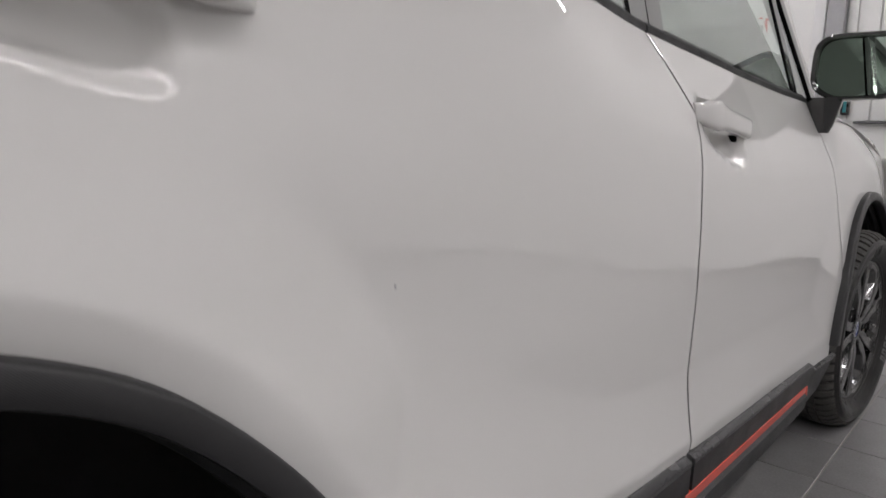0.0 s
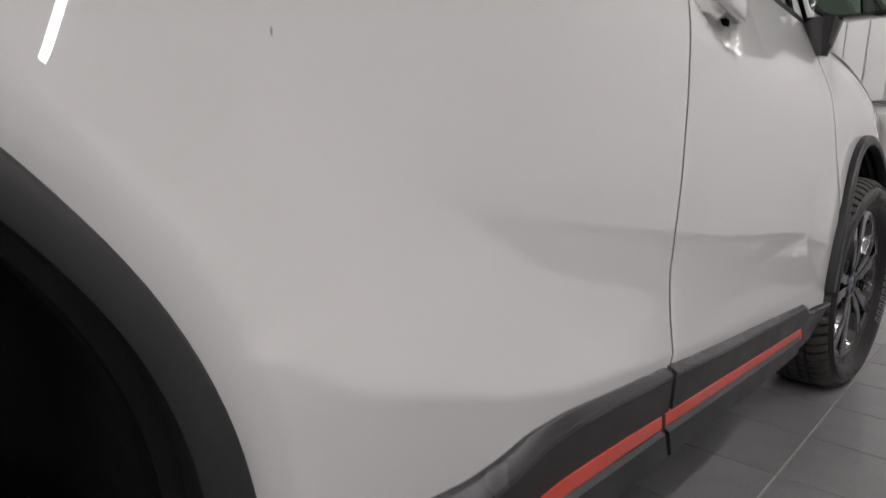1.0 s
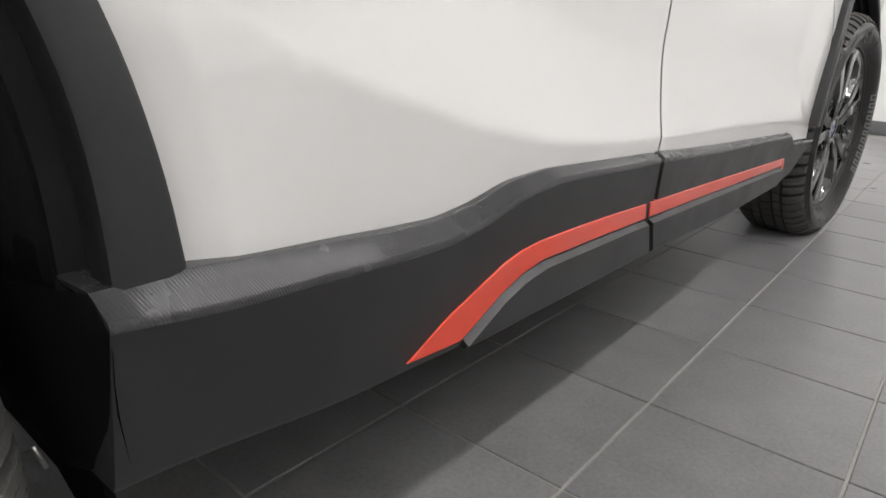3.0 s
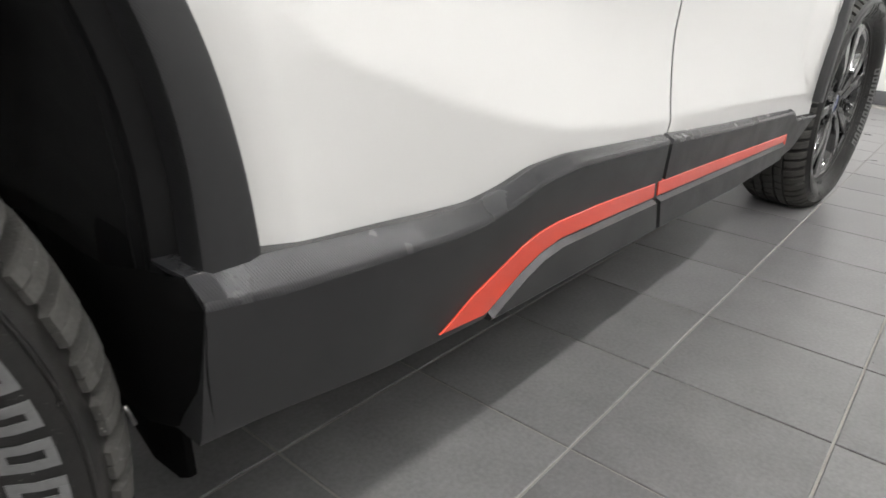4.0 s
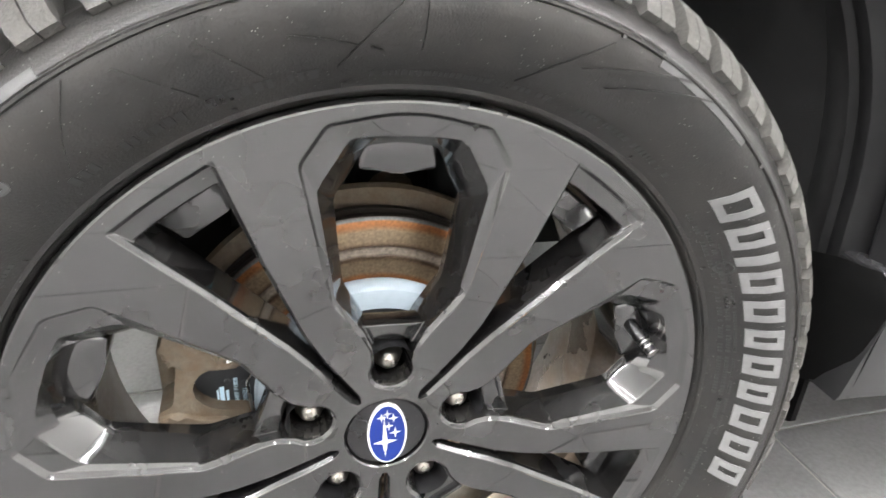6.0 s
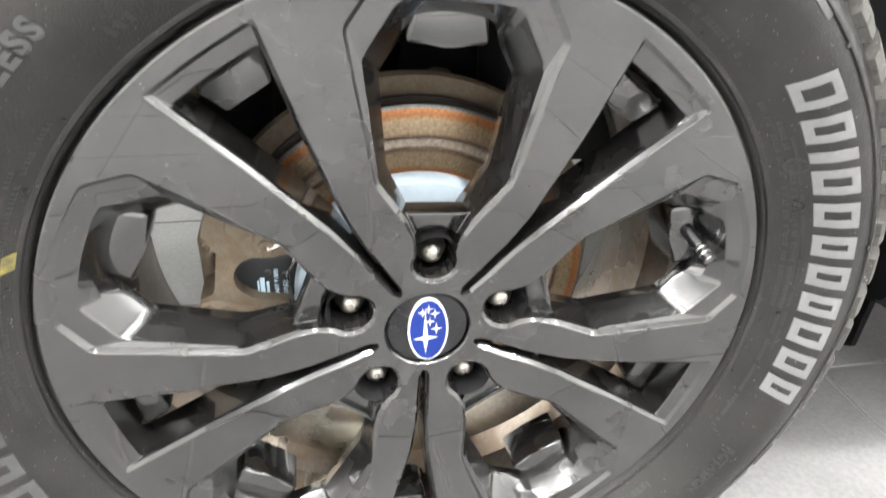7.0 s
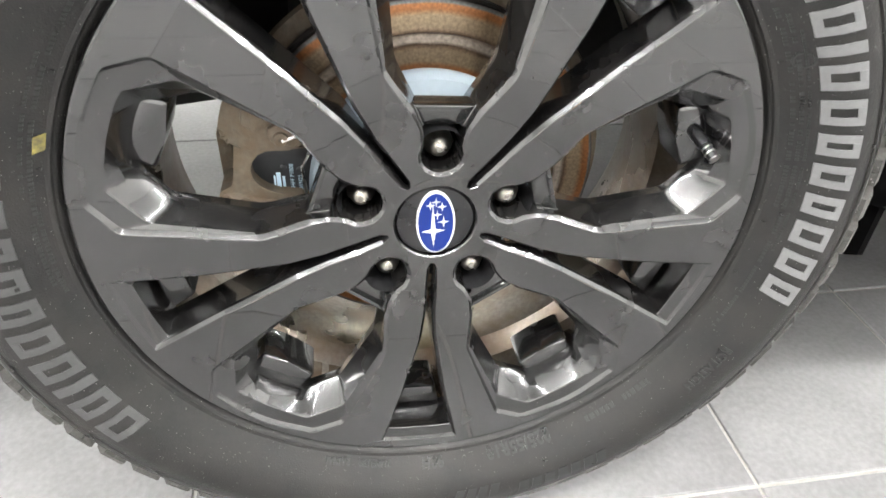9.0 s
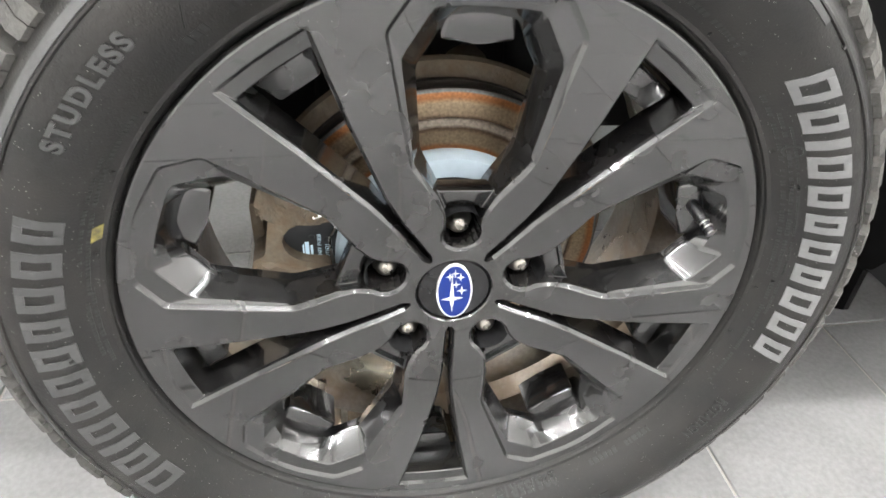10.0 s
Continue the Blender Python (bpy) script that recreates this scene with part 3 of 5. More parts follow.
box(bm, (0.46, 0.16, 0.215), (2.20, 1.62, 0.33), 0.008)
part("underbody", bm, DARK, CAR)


# ---- mud guard and sill end ----
BOLT_AT = [(0.366, 0.040, 0.330), (0.367, 0.036, 0.324), (0.369, 0.034, 0.316)]


def mud_guard(hx):
    bm = bmesh.new()
    rows = []
    for z, x, y in ((0.4475, 0.3815, -0.0295), (0.440, 0.3818, -0.0395), (0.4315, 0.382, -0.0485), (0.420, 0.383, -0.0480), (0.40, 0.3835, -0.0445), (0.38, 0.385, -0.0415), (0.36, 0.388, -0.0375), (0.34, 0.391, -0.0335), (0.327, 0.393, -0.0310), (0.322, 0.396, -0.0235)):
        rows.append([(hx + x, y + 0.0005, z), (hx + x - 0.005, y + 0.008, z), (hx + x - 0.012, 0.0, z), (hx + x - 0.018, 0.03, z - 0.006), (hx + x - 0.015, 0.07, z - 0.010), (hx + x - 0.010, 0.16, z - 0.012)])
    grid(bm, rows)
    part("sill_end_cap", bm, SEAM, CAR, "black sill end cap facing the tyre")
    bm = bmesh.new()
    outline = [(0.0, 0.40), (0.012, 0.262), (0.03, 0.250), (0.07, 0.247), (0.095, 0.268), (0.16, 0.275), (0.24, 0.28), (0.24, 0.42)]
    a = [bm.verts.new((hx + 0.382 + 0.10 * (0.40 - z), y + 0.004, z)) for y, z in outline]
    b = [bm.verts.new((hx + 0.388 + 0.10 * (0.40 - z), y + 0.004, z)) for y, z in outline]
    bm.faces.new(a)
    bm.faces.new(b[::-1])
    for i in range(len(a)):
        j = (i + 1) % len(a)
        bm.faces.new((a[i], b[i], b[j], a[j]))
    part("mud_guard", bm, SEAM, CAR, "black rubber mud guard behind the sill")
    bm = bmesh.new()
    tube(bm, BOLT_AT, 0.0018, 8)
    part("bolt", bm, STEEL, CAR)


mud_guard(0.0)


# ---- wheel ----
# places on the wheel: u along the spoke's axis, v across it, depth along y (minus is outward)
def face_y(r):
    return soft_line([(0.0, -0.001), (0.030, -0.002), (0.045, -0.006), (0.08, -0.010), (0.128, -0.0140), (0.40, -0.0140)], r, min(0.02, r * 0.6))


def turned(u, v, deg):
    a = radians(deg)
    return (u * math.cos(a) - v * math.sin(a), u * math.sin(a) + v * math.cos(a))


def rounded(points, radius, n=3):
    """A closed outline with its corners rounded."""
    out = []
    m = len(points)
    for i in range(m):
        p, a, b = Vector(points[i]), Vector(points[i - 1]), Vector(points[(i + 1) % m])
        ra = min(radius, 0.45 * (a - p).length)
        rb = min(radius, 0.45 * (b - p).length)
        s, e = p + (a - p).normalized() * ra, p + (b - p).normalized() * rb
        for k in range(n + 1):
            f = k / n
            out.append(tuple((1 - f) ** 2 * s + 2 * f * (1 - f) * p + f ** 2 * e))
    return out


def shrunk(points, amount):
    """An outline moved inward; amount is a number or a function of the point."""
    out = []
    m = len(points)
    area = sum(points[i - 1][0] * points[i][1] - points[i][0] * points[i - 1][1] for i in range(m))
    sign = 1 if area > 0 else -1
    for i in range(m):
        a, p, b = Vector(points[i - 1]), Vector(points[i]), Vector(points[(i + 1) % m])
        d1, d2 = (p - a), (b - p)
        n1 = Vector((-d1.y, d1.x)).normalized() * sign if d1.length > 1e-7 else Vector((0, 0))
        n2 = Vector((-d2.y, d2.x)).normalized() * sign if d2.length > 1e-7 else Vector((0, 0))
        n = n1 + n2
        n = n.normalized() if n.length > 1e-6 else n1
        k = amount(points[i]) if callable(amount) else amount
        out.append(tuple(p + n * k / max(0.6, n.dot(n1) if n1.length else 1)))
    return out


def both_sides(half):
    """Mirrors a half outline given from the hub outward."""
    return [(u, -v) for u, v in half] + [(u, v) for u, v in reversed(half)]


SPIN = 87.3
NUT_R, NUT_U = 0.0178, 0.05715
FACE_R = 0.2436


def window_line(side, end, shrink):
    """Half of a spoke window's outline, mirrored: the nut's arc, the side's corners, and the outer end."""
    arc = [(NUT_U - (NUT_R - shrink) * math.cos(radians(a)), (NUT_R - shrink) * math.sin(radians(a))) for a in (4, 22, 45, 68, 92, 115)]
    return both_sides(arc + rounded([arc[-1]] + side + [end[0]], 0.0045)[4:-4] + end)


# the window's edge on the spokes' faces, the inner edge of its ledge, and its foot
BIG = window_line([(0.0765, 0.0172), (0.0885, 0.0240), (0.1165, 0.0443), (0.2070, 0.0650), (0.2312, 0.0492), (0.2372, 0.0200)], [(0.2386, 0.0100), (0.2389, 0.0030)], 0.0)
BIG_LEDGE = window_line([(0.0765, 0.0142), (0.0895, 0.0205), (0.1185, 0.0406), (0.1905, 0.0528), (0.2208, 0.0348), (0.2226, 0.0160)], [(0.2230, 0.0080), (0.2232, 0.0025)], 0.0034)
BIG_FOOT = window_line([(0.0765, 0.0132), (0.0905, 0.0180), (0.1195, 0.0338), (0.1790, 0.0410), (0.1955, 0.0305), (0.2110, 0.0240)], [(0.2135, 0.0080), (0.2138, 0.0025)], 0.0042)


def between(a, b, f):
    return [(p[0] + (q[0] - p[0]) * f, p[1] + (q[1] - p[1]) * f) for p, q in zip(a, b)]


def narrow(d=0.0, e=0.0):
    """The outline of a slot between two spokes, moved in by d at its sides and by e at its outer end."""
    hub = [(0.0365, 0.0016), (0.042, 0.0046), (0.060, 0.0054), (0.085, 0.0058)]
    hub = [(u, v * (1 - 0.9 * min(1, d / 0.0056))) for u, v in hub]
    side = [(u, v - d) for u, v in ((0.110, 0.0084), (0.170, 0.0203))]
    tip = [(0.2340 - e, 0.0360 - 0.276 * e - d), (0.2350 - e, 0.0120)]
    return both_sides(hub + rounded([(0.088, hub[-1][1] + 0.0001)] + side + tip, 0.0022)[4:-4] + [(0.2350 - e, 0.0110), (0.2351 - e, 0.002)])


NARROW = narrow()


def outward(bm, faces):
    """Turns a strip of faces so that it looks out of the wheel as a whole."""
    for f in faces:
        f.normal_update()
    if sum(f.normal.y * f.calc_area() for f in faces) > 0:
        for f in faces:
            f.normal_flip()


def strip(bm, rows):
    old = set(bm.faces)
    grid(bm, rows, True)
    outward(bm, [f for f in bm.faces if f not in old])


def build_rim(parent):
    # the broad faces of the spokes, one sheet with ten openings
    bm = bmesh.new()
    outer = [bm.verts.new((FACE_R * math.cos(2 * math.pi * i / 200), 0, FACE_R * math.sin(2 * math.pi * i / 200))) for i in range(200)]
    inner = [bm.verts.new((0.0315 * math.cos(2 * math.pi * i / 60), 0, 0.0315 * math.sin(2 * math.pi * i / 60))) for i in range(60)]
    loops = []
    for k in range(5):
        loops.append((BIG, SPIN + 72 * k, True))
        loops.append((NARROW, SPIN + 36 + 72 * k, False))
    edges = []
    rings = [outer, inner]
    for outline, deg, big in loops:
        rings.append([bm.verts.new((x, 0, z)) for x, z in (turned(u, v, deg) for u, v in outline)])
    for ring in rings:
        edges += [bm.edges.new((ring[i - 1], ring[i])) for i in range(len(ring))]
    bmesh.ops.triangle_fill(bm, use_beauty=True, use_dissolve=False, edges=edges)
    for axis in (0, 2):
        for k in range(-18, 19):
            co, no = [0, 0, 0], [0, 0, 0]
            co[axis], no[axis] = 0.0128 * k + 0.003, 1
            bmesh.ops.bisect_plane(bm, geom=bm.verts[:] + bm.edges[:] + bm.faces[:], dist=1e-6, plane_co=co, plane_no=no)
    bmesh.ops.triangulate(bm, faces=bm.faces)
    for v in bm.verts:
        v.co.y = face_y(math.hypot(v.co.x, v.co.z))
    for f in bm.faces:
        f.normal_update()
        if f.normal.y > 0:
            f.normal_flip()
    mark = bm.faces.layers.int.new("spoke_face")
    for f in bm.faces:
        f[mark] = 1
    # outer lip, and the bore of the cap
    lip = face_y(FACE_R)

    def ring_rows(profile, n):
        return [[(r * math.cos(2 * math.pi * i / n), y, r * math.sin(2 * math.pi * i / n)) for i in range(n)] for r, y in profile]
    strip(bm, ring_rows([(FACE_R, lip), (0.2449, lip + 0.0004), (0.2459, lip + 0.0014), (0.2466, lip + 0.0032), (0.2468, lip + 0.0060), (0.2466, 0.0)], 200))
    strip(bm, ring_rows([(0.0315, face_y(0.0315)), (0.0305, face_y(0.0305) + 0.001), (0.0305, 0.012)], 60))
    for outline, deg, big in loops:
        def place(pts, depth):
            out = []
            for u, v in pts:
                x, z = turned(u, v, deg)
                out.append((x, face_y(math.hypot(u, v)) + (depth((u, v)) if callable(depth) else depth), z))
            return out
        if big:
            size = lambda p: 1.0 if p[0] > 0.085 else 0.75
            rows = [place(outline, 0.0)]
            for off, deep in ((0.0006, 0.00025), (0.0030, 0.0027), (0.0036, 0.0031)):
                rows.append(place(shrunk(outline, lambda p: off * size(p)), lambda p: deep * size(p)))
            for f, deep in ((0.93, 0.0046), (1.0, 0.0052)):
                rows.append(place(between(shrunk(outline, 0.0030), BIG_LEDGE, f), deep))
            for f, deep in ((0.05, 0.0062), (0.5, 0.0145), (0.94, 0.0232), (1.0, 0.0250), (0.94, 0.0270), (0.80, 0.0360)):
                rows.append(place(between(BIG_LEDGE, BIG_FOOT, f), deep))
        else:
            deepest = lambda p: 0.007 + 0.029 * smooth((p[0] - 0.07) / 0.03)
            rows = [place(outline, 0.0)]
            for off, deep in ((0.0006, 0.00025), (0.0030, 0.0027)):
                rows.append(place(narrow(off, off), deep))
            for off, end, deep in ((0.0034, 0.0125, 0.0042), (0.0038, 0.0134, 0.0050), (0.0052, 0.0150, deepest)):
                rows.append(place(narrow(off, end), deep))
        strip(bm, rows)
    mesh = bpy.data.meshes.new("rim")
    bm.to_mesh(mesh)
    bm.free()
    mesh.shade_smooth()
    mesh.set_sharp_from_angle(angle=radians(16))
    mesh.materials.append(RIM)
    flat = mesh.attributes["spoke_face"].data
    normals = [tuple(n.vector) for n in mesh.corner_normals]
    for poly in mesh.polygons:
        if flat[poly.index].value:
            for li in poly.loop_indices:
                co = mesh.vertices[mesh.loops[li].vertex_index].co
                r = math.hypot(co.x, co.z)
                tilt = (face_y(r + 0.001) - face_y(r - 0.001)) / 0.002
                normals[li] = tuple(Vector((tilt * co.x / r, -1, tilt * co.z / r)).normalized())
    mesh.normals_split_custom_set(normals)
    rim = new("rim", mesh)
    rim.parent = parent
    rim["label"] = "gloss black five-double-spoke alloy rim"
    # barrel and the flanges seen through the windows
    bm = bmesh.new()
    revolve(bm, [(0.242, -0.002), (0.232, 0.012), (0.228, 0.020), (0.224, 0.030), (0.221, 0.06), (0.206, 0.075), (0.203, 0.10), (0.212, 0.16), (0.226, 0.185), (0.240, 0.188), (0.246, 0.186)], 120)
    part("rim_barrel", bm, BARREL, parent, "dark inner barrel of the rim")
    for a0 in (239.5, 245.5):
        bm = bmesh.new()
        revolve(bm, [(0.2250, 0.030), (0.2215, 0.032), (0.2185, 0.058), (0.2225, 0.060)], 6, a0, a0 + 4.2)
        part("balance_weight", bm, CAST, parent, "small rusty adhesive balance weight")
    for k in range(5):
        deg = SPIN + 72 * k
        # benches at the outer ends of the window and of the slot beside it
        bm = bmesh.new()
        prism(bm, [turned(u, v, deg) for u, v in rounded([(0.1945, -0.0262), (0.1925, 0.0), (0.1945, 0.0262), (0.2200, 0.0225), (0.2200, -0.0225)], 0.004, 2)], 0.0150, 0.05, 0.0030)
        part("rim_bench", bm, RIM, parent, "gloss black bench at the end of a rim window")
        bm = bmesh.new()
        prism(bm, [turned(u, v, deg + 36) for u, v in rounded([(0.1960, -0.0180), (0.1960, 0.0150), (0.2175, 0.0220), (0.2175, -0.0260)], 0.003, 2)], 0.0150, 0.05, 0.0028)
        part("rim_bench", bm, RIM, parent)
        # bridge between nut and window
        bm = bmesh.new()
        prism(bm, [turned(u, v, deg) for u, v in ((0.0755, -0.0155), (0.0755, 0.0155), (0.0915, 0.024), (0.0915, -0.024))], 0.0035, 0.016, 0.0025)
        for side in (-1, 1):
            prism(bm, [turned(u, v * side, deg) for u, v in ((0.0765, 0.0165), (0.0765, 0.0125), (0.0925, 0.0205), (0.0925, 0.0250))], -0.001, 0.02, 0.0012)
        prism(bm, [turned(u, v, deg) for u, v in ((0.0880, -0.0215), (0.0880, 0.0215), (0.0915, 0.0235), (0.0915, -0.0235))], -0.0005, 0.014, 0.0012)
        part("rim_bridge", bm, RIM, parent)
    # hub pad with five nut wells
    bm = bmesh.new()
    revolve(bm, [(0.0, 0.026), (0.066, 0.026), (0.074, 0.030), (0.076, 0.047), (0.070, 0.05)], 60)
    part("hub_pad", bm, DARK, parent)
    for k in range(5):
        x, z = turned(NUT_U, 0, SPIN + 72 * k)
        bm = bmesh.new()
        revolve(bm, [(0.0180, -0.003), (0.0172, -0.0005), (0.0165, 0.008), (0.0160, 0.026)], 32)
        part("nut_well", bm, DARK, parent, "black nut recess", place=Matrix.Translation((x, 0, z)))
        bm = bmesh.new()
        revolve(bm, [(0.0, 0.0035), (0.003, 0.0038), (0.0055, 0.0052), (0.0078, 0.008), (0.0090, 0.012), (0.0105, 0.014)], 24)
        revolve(bm, [(0.0105, 0.014), (0.0115, 0.015), (0.0115, 0.030)], 6)
        part("lug_nut", bm, NUT, parent, "domed chromed lug nut", place=Matrix.Translation((x, 0, z)) @ Matrix.Rotation(0.4 * k, 4, "Y"))
    # centre cap with an oval badge
    bm = bmesh.new()
    revolve(bm, [(0.0, -0.0022), (0.020, -0.0020), (0.0285, -0.0008), (0.0300, 0.001), (0.0300, 0.010)], 64)
    cap = part("centre_cap", bm, CAP, parent, "satin black centre cap with blue oval badge")
    bm = bmesh.new()
    oval = lambda a, b: [(a * math.cos(2 * math.pi * i / 48), b * math.sin(2 * math.pi * i / 48)) for i in range(48)]
    prism(bm, [turned(p, q, 2) for p, q in oval(0.0146, 0.0272)], -0.0038, -0.0015, 0.0006)
    part("badge_rim", bm, SILVER, parent, "silver oval badge rim")
    bm = bmesh.new()
    prism(bm, [turned(p, q, 2) for p, q in oval(0.0131, 0.0254)], -0.0041, -0.0020)
    part("badge_field", bm, BLUE, parent, "blue enamel badge field")
    for x, z, s, up in ((-0.002, -0.0065, 0.0088, 0.0250), (-0.0039, 0.0160, 0.0035, 0.0042), (0.0004, 0.0185, 0.0035, 0.0042), (0.0048, 0.0143, 0.0035, 0.0042), (0.0012, 0.0076, 0.0035, 0.0042), (0.0058, 0.0010, 0.0042, 0.0050)):
        bm = bmesh.new()
        low = min(up, 0.0145)
        star = [(s, 0), (s * 0.2, s * 0.2), (0, up), (-s * 0.2, s * 0.2), (-s, 0), (-s * 0.2, -s * 0.2), (0, -low), (s * 0.2, -s * 0.2)]
        prism(bm, [turned(x + p, z + q, 2) for p, q in star], -0.0044, -0.0030)
        part("badge_star", bm, SILVER, parent)
    # valve
    bm = bmesh.new()
    x, z = turned(0.204, 0.010, 15.3)
    revolve(bm, [(0.0, -0.002), (0.009, -0.001), (0.009, 0.012), (0.0, 0.013)], 20)
    part("valve_base", bm, CAP, parent, place=Matrix.Translation((x, 0.025, z)))
    bm = bmesh.new()
    tube(bm, [(x, 0.026, z), (x + 0.004, 0.014, z - 0.006), (x + 0.008, 0.002, z - 0.012)], 0.0052, 12)
    part("valve_stem", bm, CAP, parent, "black rubber tyre valve")
    bm = bmesh.new()
    tube(bm, [(x + 0.008, 0.002, z - 0.012), (x + 0.0092, -0.002, z - 0.0140), (x + 0.0115, -0.009, z - 0.0175)], 0.0040, 12)
    part("valve_cap", bm, CAP, parent, "black valve cap")
    for k in (0.15, 0.5, 0.95):
        bm = bmesh.new()
        tube(bm, [(x + 0.0081 + 0.0034 * k, 0.0015 - 0.0110 * k, z - 0.0122 - 0.0053 * k), (x + 0.0084 + 0.0034 * k, 0.0006 - 0.0110 * k, z - 0.0126 - 0.0053 * k)], 0.0046, 12)
        part("valve_ring", bm, STEEL, parent, "bright metal ring on the valve")


# outer wall of the tyre: (radius, y)
WALL_LINE = [(0.2435, 0.004), (0.2465, -0.006), (0.2500, -0.0125), (0.256, -0.0175), (0.262, -0.0235), (0.272, -0.0330), (0.284, -0.0410), (0.296, -0.0445), (0.306, -0.0440), (0.3135, -0.0410), (0.3200, -0.0350), (0.3265, -0.0250)]


def wall_y(r):
    return polyline(WALL_LINE, r)


def wall_patch(bm, r0, r1, a0, a1, lift=0.0008, nr=4, na=4, slant=0.0):
    """A raised patch on the tyre's wall between two radii and two angles."""
    rows, low = [], []
    for i in range(nr + 1):
        r = r0 + (r1 - r0) * i / nr
        rows.append([((r) * math.cos(radians(a0 + (a1 - a0) * j / na + slant * i / nr)), wall_y(r) - lift, r * math.sin(radians(a0 + (a1 - a0) * j / na + slant * i / nr))) for j in range(na + 1)])
    top = grid(bm, rows)
    rim = [top[0][j] for j in range(na + 1)] + [top[i][na] for i in range(1, nr + 1)] + [top[nr][j] for j in range(na - 1, -1, -1)] + [top[i][0] for i in range(nr - 1, 0, -1)]
    base = [bm.verts.new((v.co.x, v.co.y + lift + 0.0008, v.co.z)) for v in rim]
    for i in range(len(rim)):
        bm.faces.new((rim[i - 1], rim[i], base[i], base[i - 1]))


def wall_text(words, r, deg, size, parent, mat, label):
    """Raised words along the tyre's wall, read clockwise, starting at an angle."""
    curve = bpy.data.curves.new("text", "FONT")
    curve.body, curve.size, curve.extrude = words, size, 0.0006
    curve.space_character, curve.offset = 1.16 if size < 0.014 else 1.3, size * 0.045
    tmp = new("text", curve)
    bpy.context.view_layer.update()
    mesh = bpy.data.meshes.new_from_object(tmp.evaluated_get(bpy.context.evaluated_depsgraph_get()))
    bpy.data.objects.remove(tmp)
    bm = bmesh.new()
    bm.from_mesh(mesh)
    bmesh.ops.triangulate(bm, faces=bm.faces)
    for v in bm.verts:
        rr = r + v.co.y
        a = radians(deg) - v.co.x / r
        v.co = Vector((rr * math.cos(a), wall_y(rr) - 0.0004 - v.co.z, rr * math.sin(a)))
    part("raised_lettering", bm, mat, parent, label)


def build_tyre(parent):
    bm = bmesh.new()
    inner = [(0.3335, 0.163), (0.326, 0.171), (0.306, 0.181), (0.284, 0.178), (0.262, 0.165), (0.2435, 0.176)]
    revolve(bm, WALL_LINE + [(0.3270, -0.014), (0.3280, 0.0), (0.3340, 0.022), (0.3360, 0.068), (0.3340, 0.114), (0.3300, 0.137), (0.3290, 0.151)] + inner, 160)
    part("tyre", bm, RUBBER, parent, "black winter tyre with dusty sidewall", sharp=60)
    # a rib where the tyre meets the rim, and one under the shoulder
    bm = bmesh.new()
    revolve(bm, [(0.2505, -0.0126), (0.2515, -0.0152), (0.2535, -0.0162), (0.2550, -0.0162)], 160)
    revolve(bm, [(0.3080, -0.0430), (0.3090, -0.0445), (0.3105, -0.0442), (0.3115, -0.0415)], 160)
    part("sidewall_rib", bm, RUBBER, parent)
    # tread blocks
    rng = random.Random(4)
    bm = bmesh.new()
    count = 64
    def block(a0, a1, prof, zig=0.0):
        """A block between two angles whose section is prof: (radius, y) pairs of the top; its foot lies at 0.342."""
        pts = []
        for a, s in ((a0, 1), (a1, -1)):
            pts.append([((r - 0.0025) * math.cos(radians(a + zig * i)), y, (r - 0.0025) * math.sin(radians(a + zig * i))) for i, (r, y) in enumerate(prof)])
        t = grid(bm, pts)
        low = [[bm.verts.new(Vector((v.co.x, v.co.y, v.co.z)) * 1.0) for v in row] for row in t]
        for row in low:
            for v in row:
                k = min(0.324, math.hypot(v.co.x, v.co.z) - 0.004) / math.hypot(v.co.x, v.co.z)
                v.co.x *= k
                v.co.z *= k
                v.co.y = v.co.y * 0.96 + 0.0027
        n = len(prof)
        for i in range(n - 1):
            bm.faces.new((t[0][i], low[0][i], low[0][i + 1], t[0][i + 1]))
            bm.faces.new((t[1][i], low[1][i], low[1][i + 1], t[1][i + 1]))
        bm.faces.new((t[0][0], t[1][0], low[1][0], low[0][0]))
        bm.faces.new((t[0][-1], t[1][-1], low[1][-1], low[0][-1]))
    pitch = 360 / count
    for k in range(count):
        a = k * pitch
        j = rng.uniform(-0.25, 0.25)
        # shoulder: a broad block cut by fine sipes, with a dark notch after it
        low = 0.0016 if k % 2 else 0.0
        for q in range(2):
            w = pitch * (0.70 if k % 2 else 0.64) / 2
            block(a + j + q * w + 0.03, a + j + (q + 1) * w - 0.10, [(0.3270 + low, -0.0355), (0.3345, -0.0315), (0.3435, -0.0195), (0.3492, -0.0075), (0.3520, 0.008), (0.3526, 0.019)], 0.22)
        for q in range(4):
            w = pitch * 0.86 / 4
            block(a - j + q * w + 0.06, a - j + (q + 1) * w - 0.12, [(0.3530, 0.025), (0.3533, 0.036), (0.3533, 0.046)], -0.3)
        for q in range(3):
            w = pitch * 0.88 / 3
            block(a + 1.0 + j + q * w, a + 1.0 + (q + 1) * w - 0.12 + j, [(0.3534, 0.053), (0.3535, 0.068), (0.3534, 0.083)], 0.4)
        block(a + j, a + pitch * 0.86 + j, [(0.3533, 0.090), (0.3533, 0.100), (0.3530, 0.111)], -0.2)
        block(a - j, a + pitch * 0.80 - j, [(0.3526, 0.117), (0.3522, 0.126), (0.3500, 0.142), (0.3445, 0.152), (0.3370, 0.162)], 0.16)
    tagged(part("tread", bm, TREAD, parent, "siped winter tread blocks", sharp=20), kind="stuff")
    # the maker's name as plain raised blocks, twice, coloured as lit and shaded
    widths = (1.15, 1.0, 0.42, 1.0, 1.0, 0.9, 0.95, 0.9, 1.05, 1.0, 0.9)
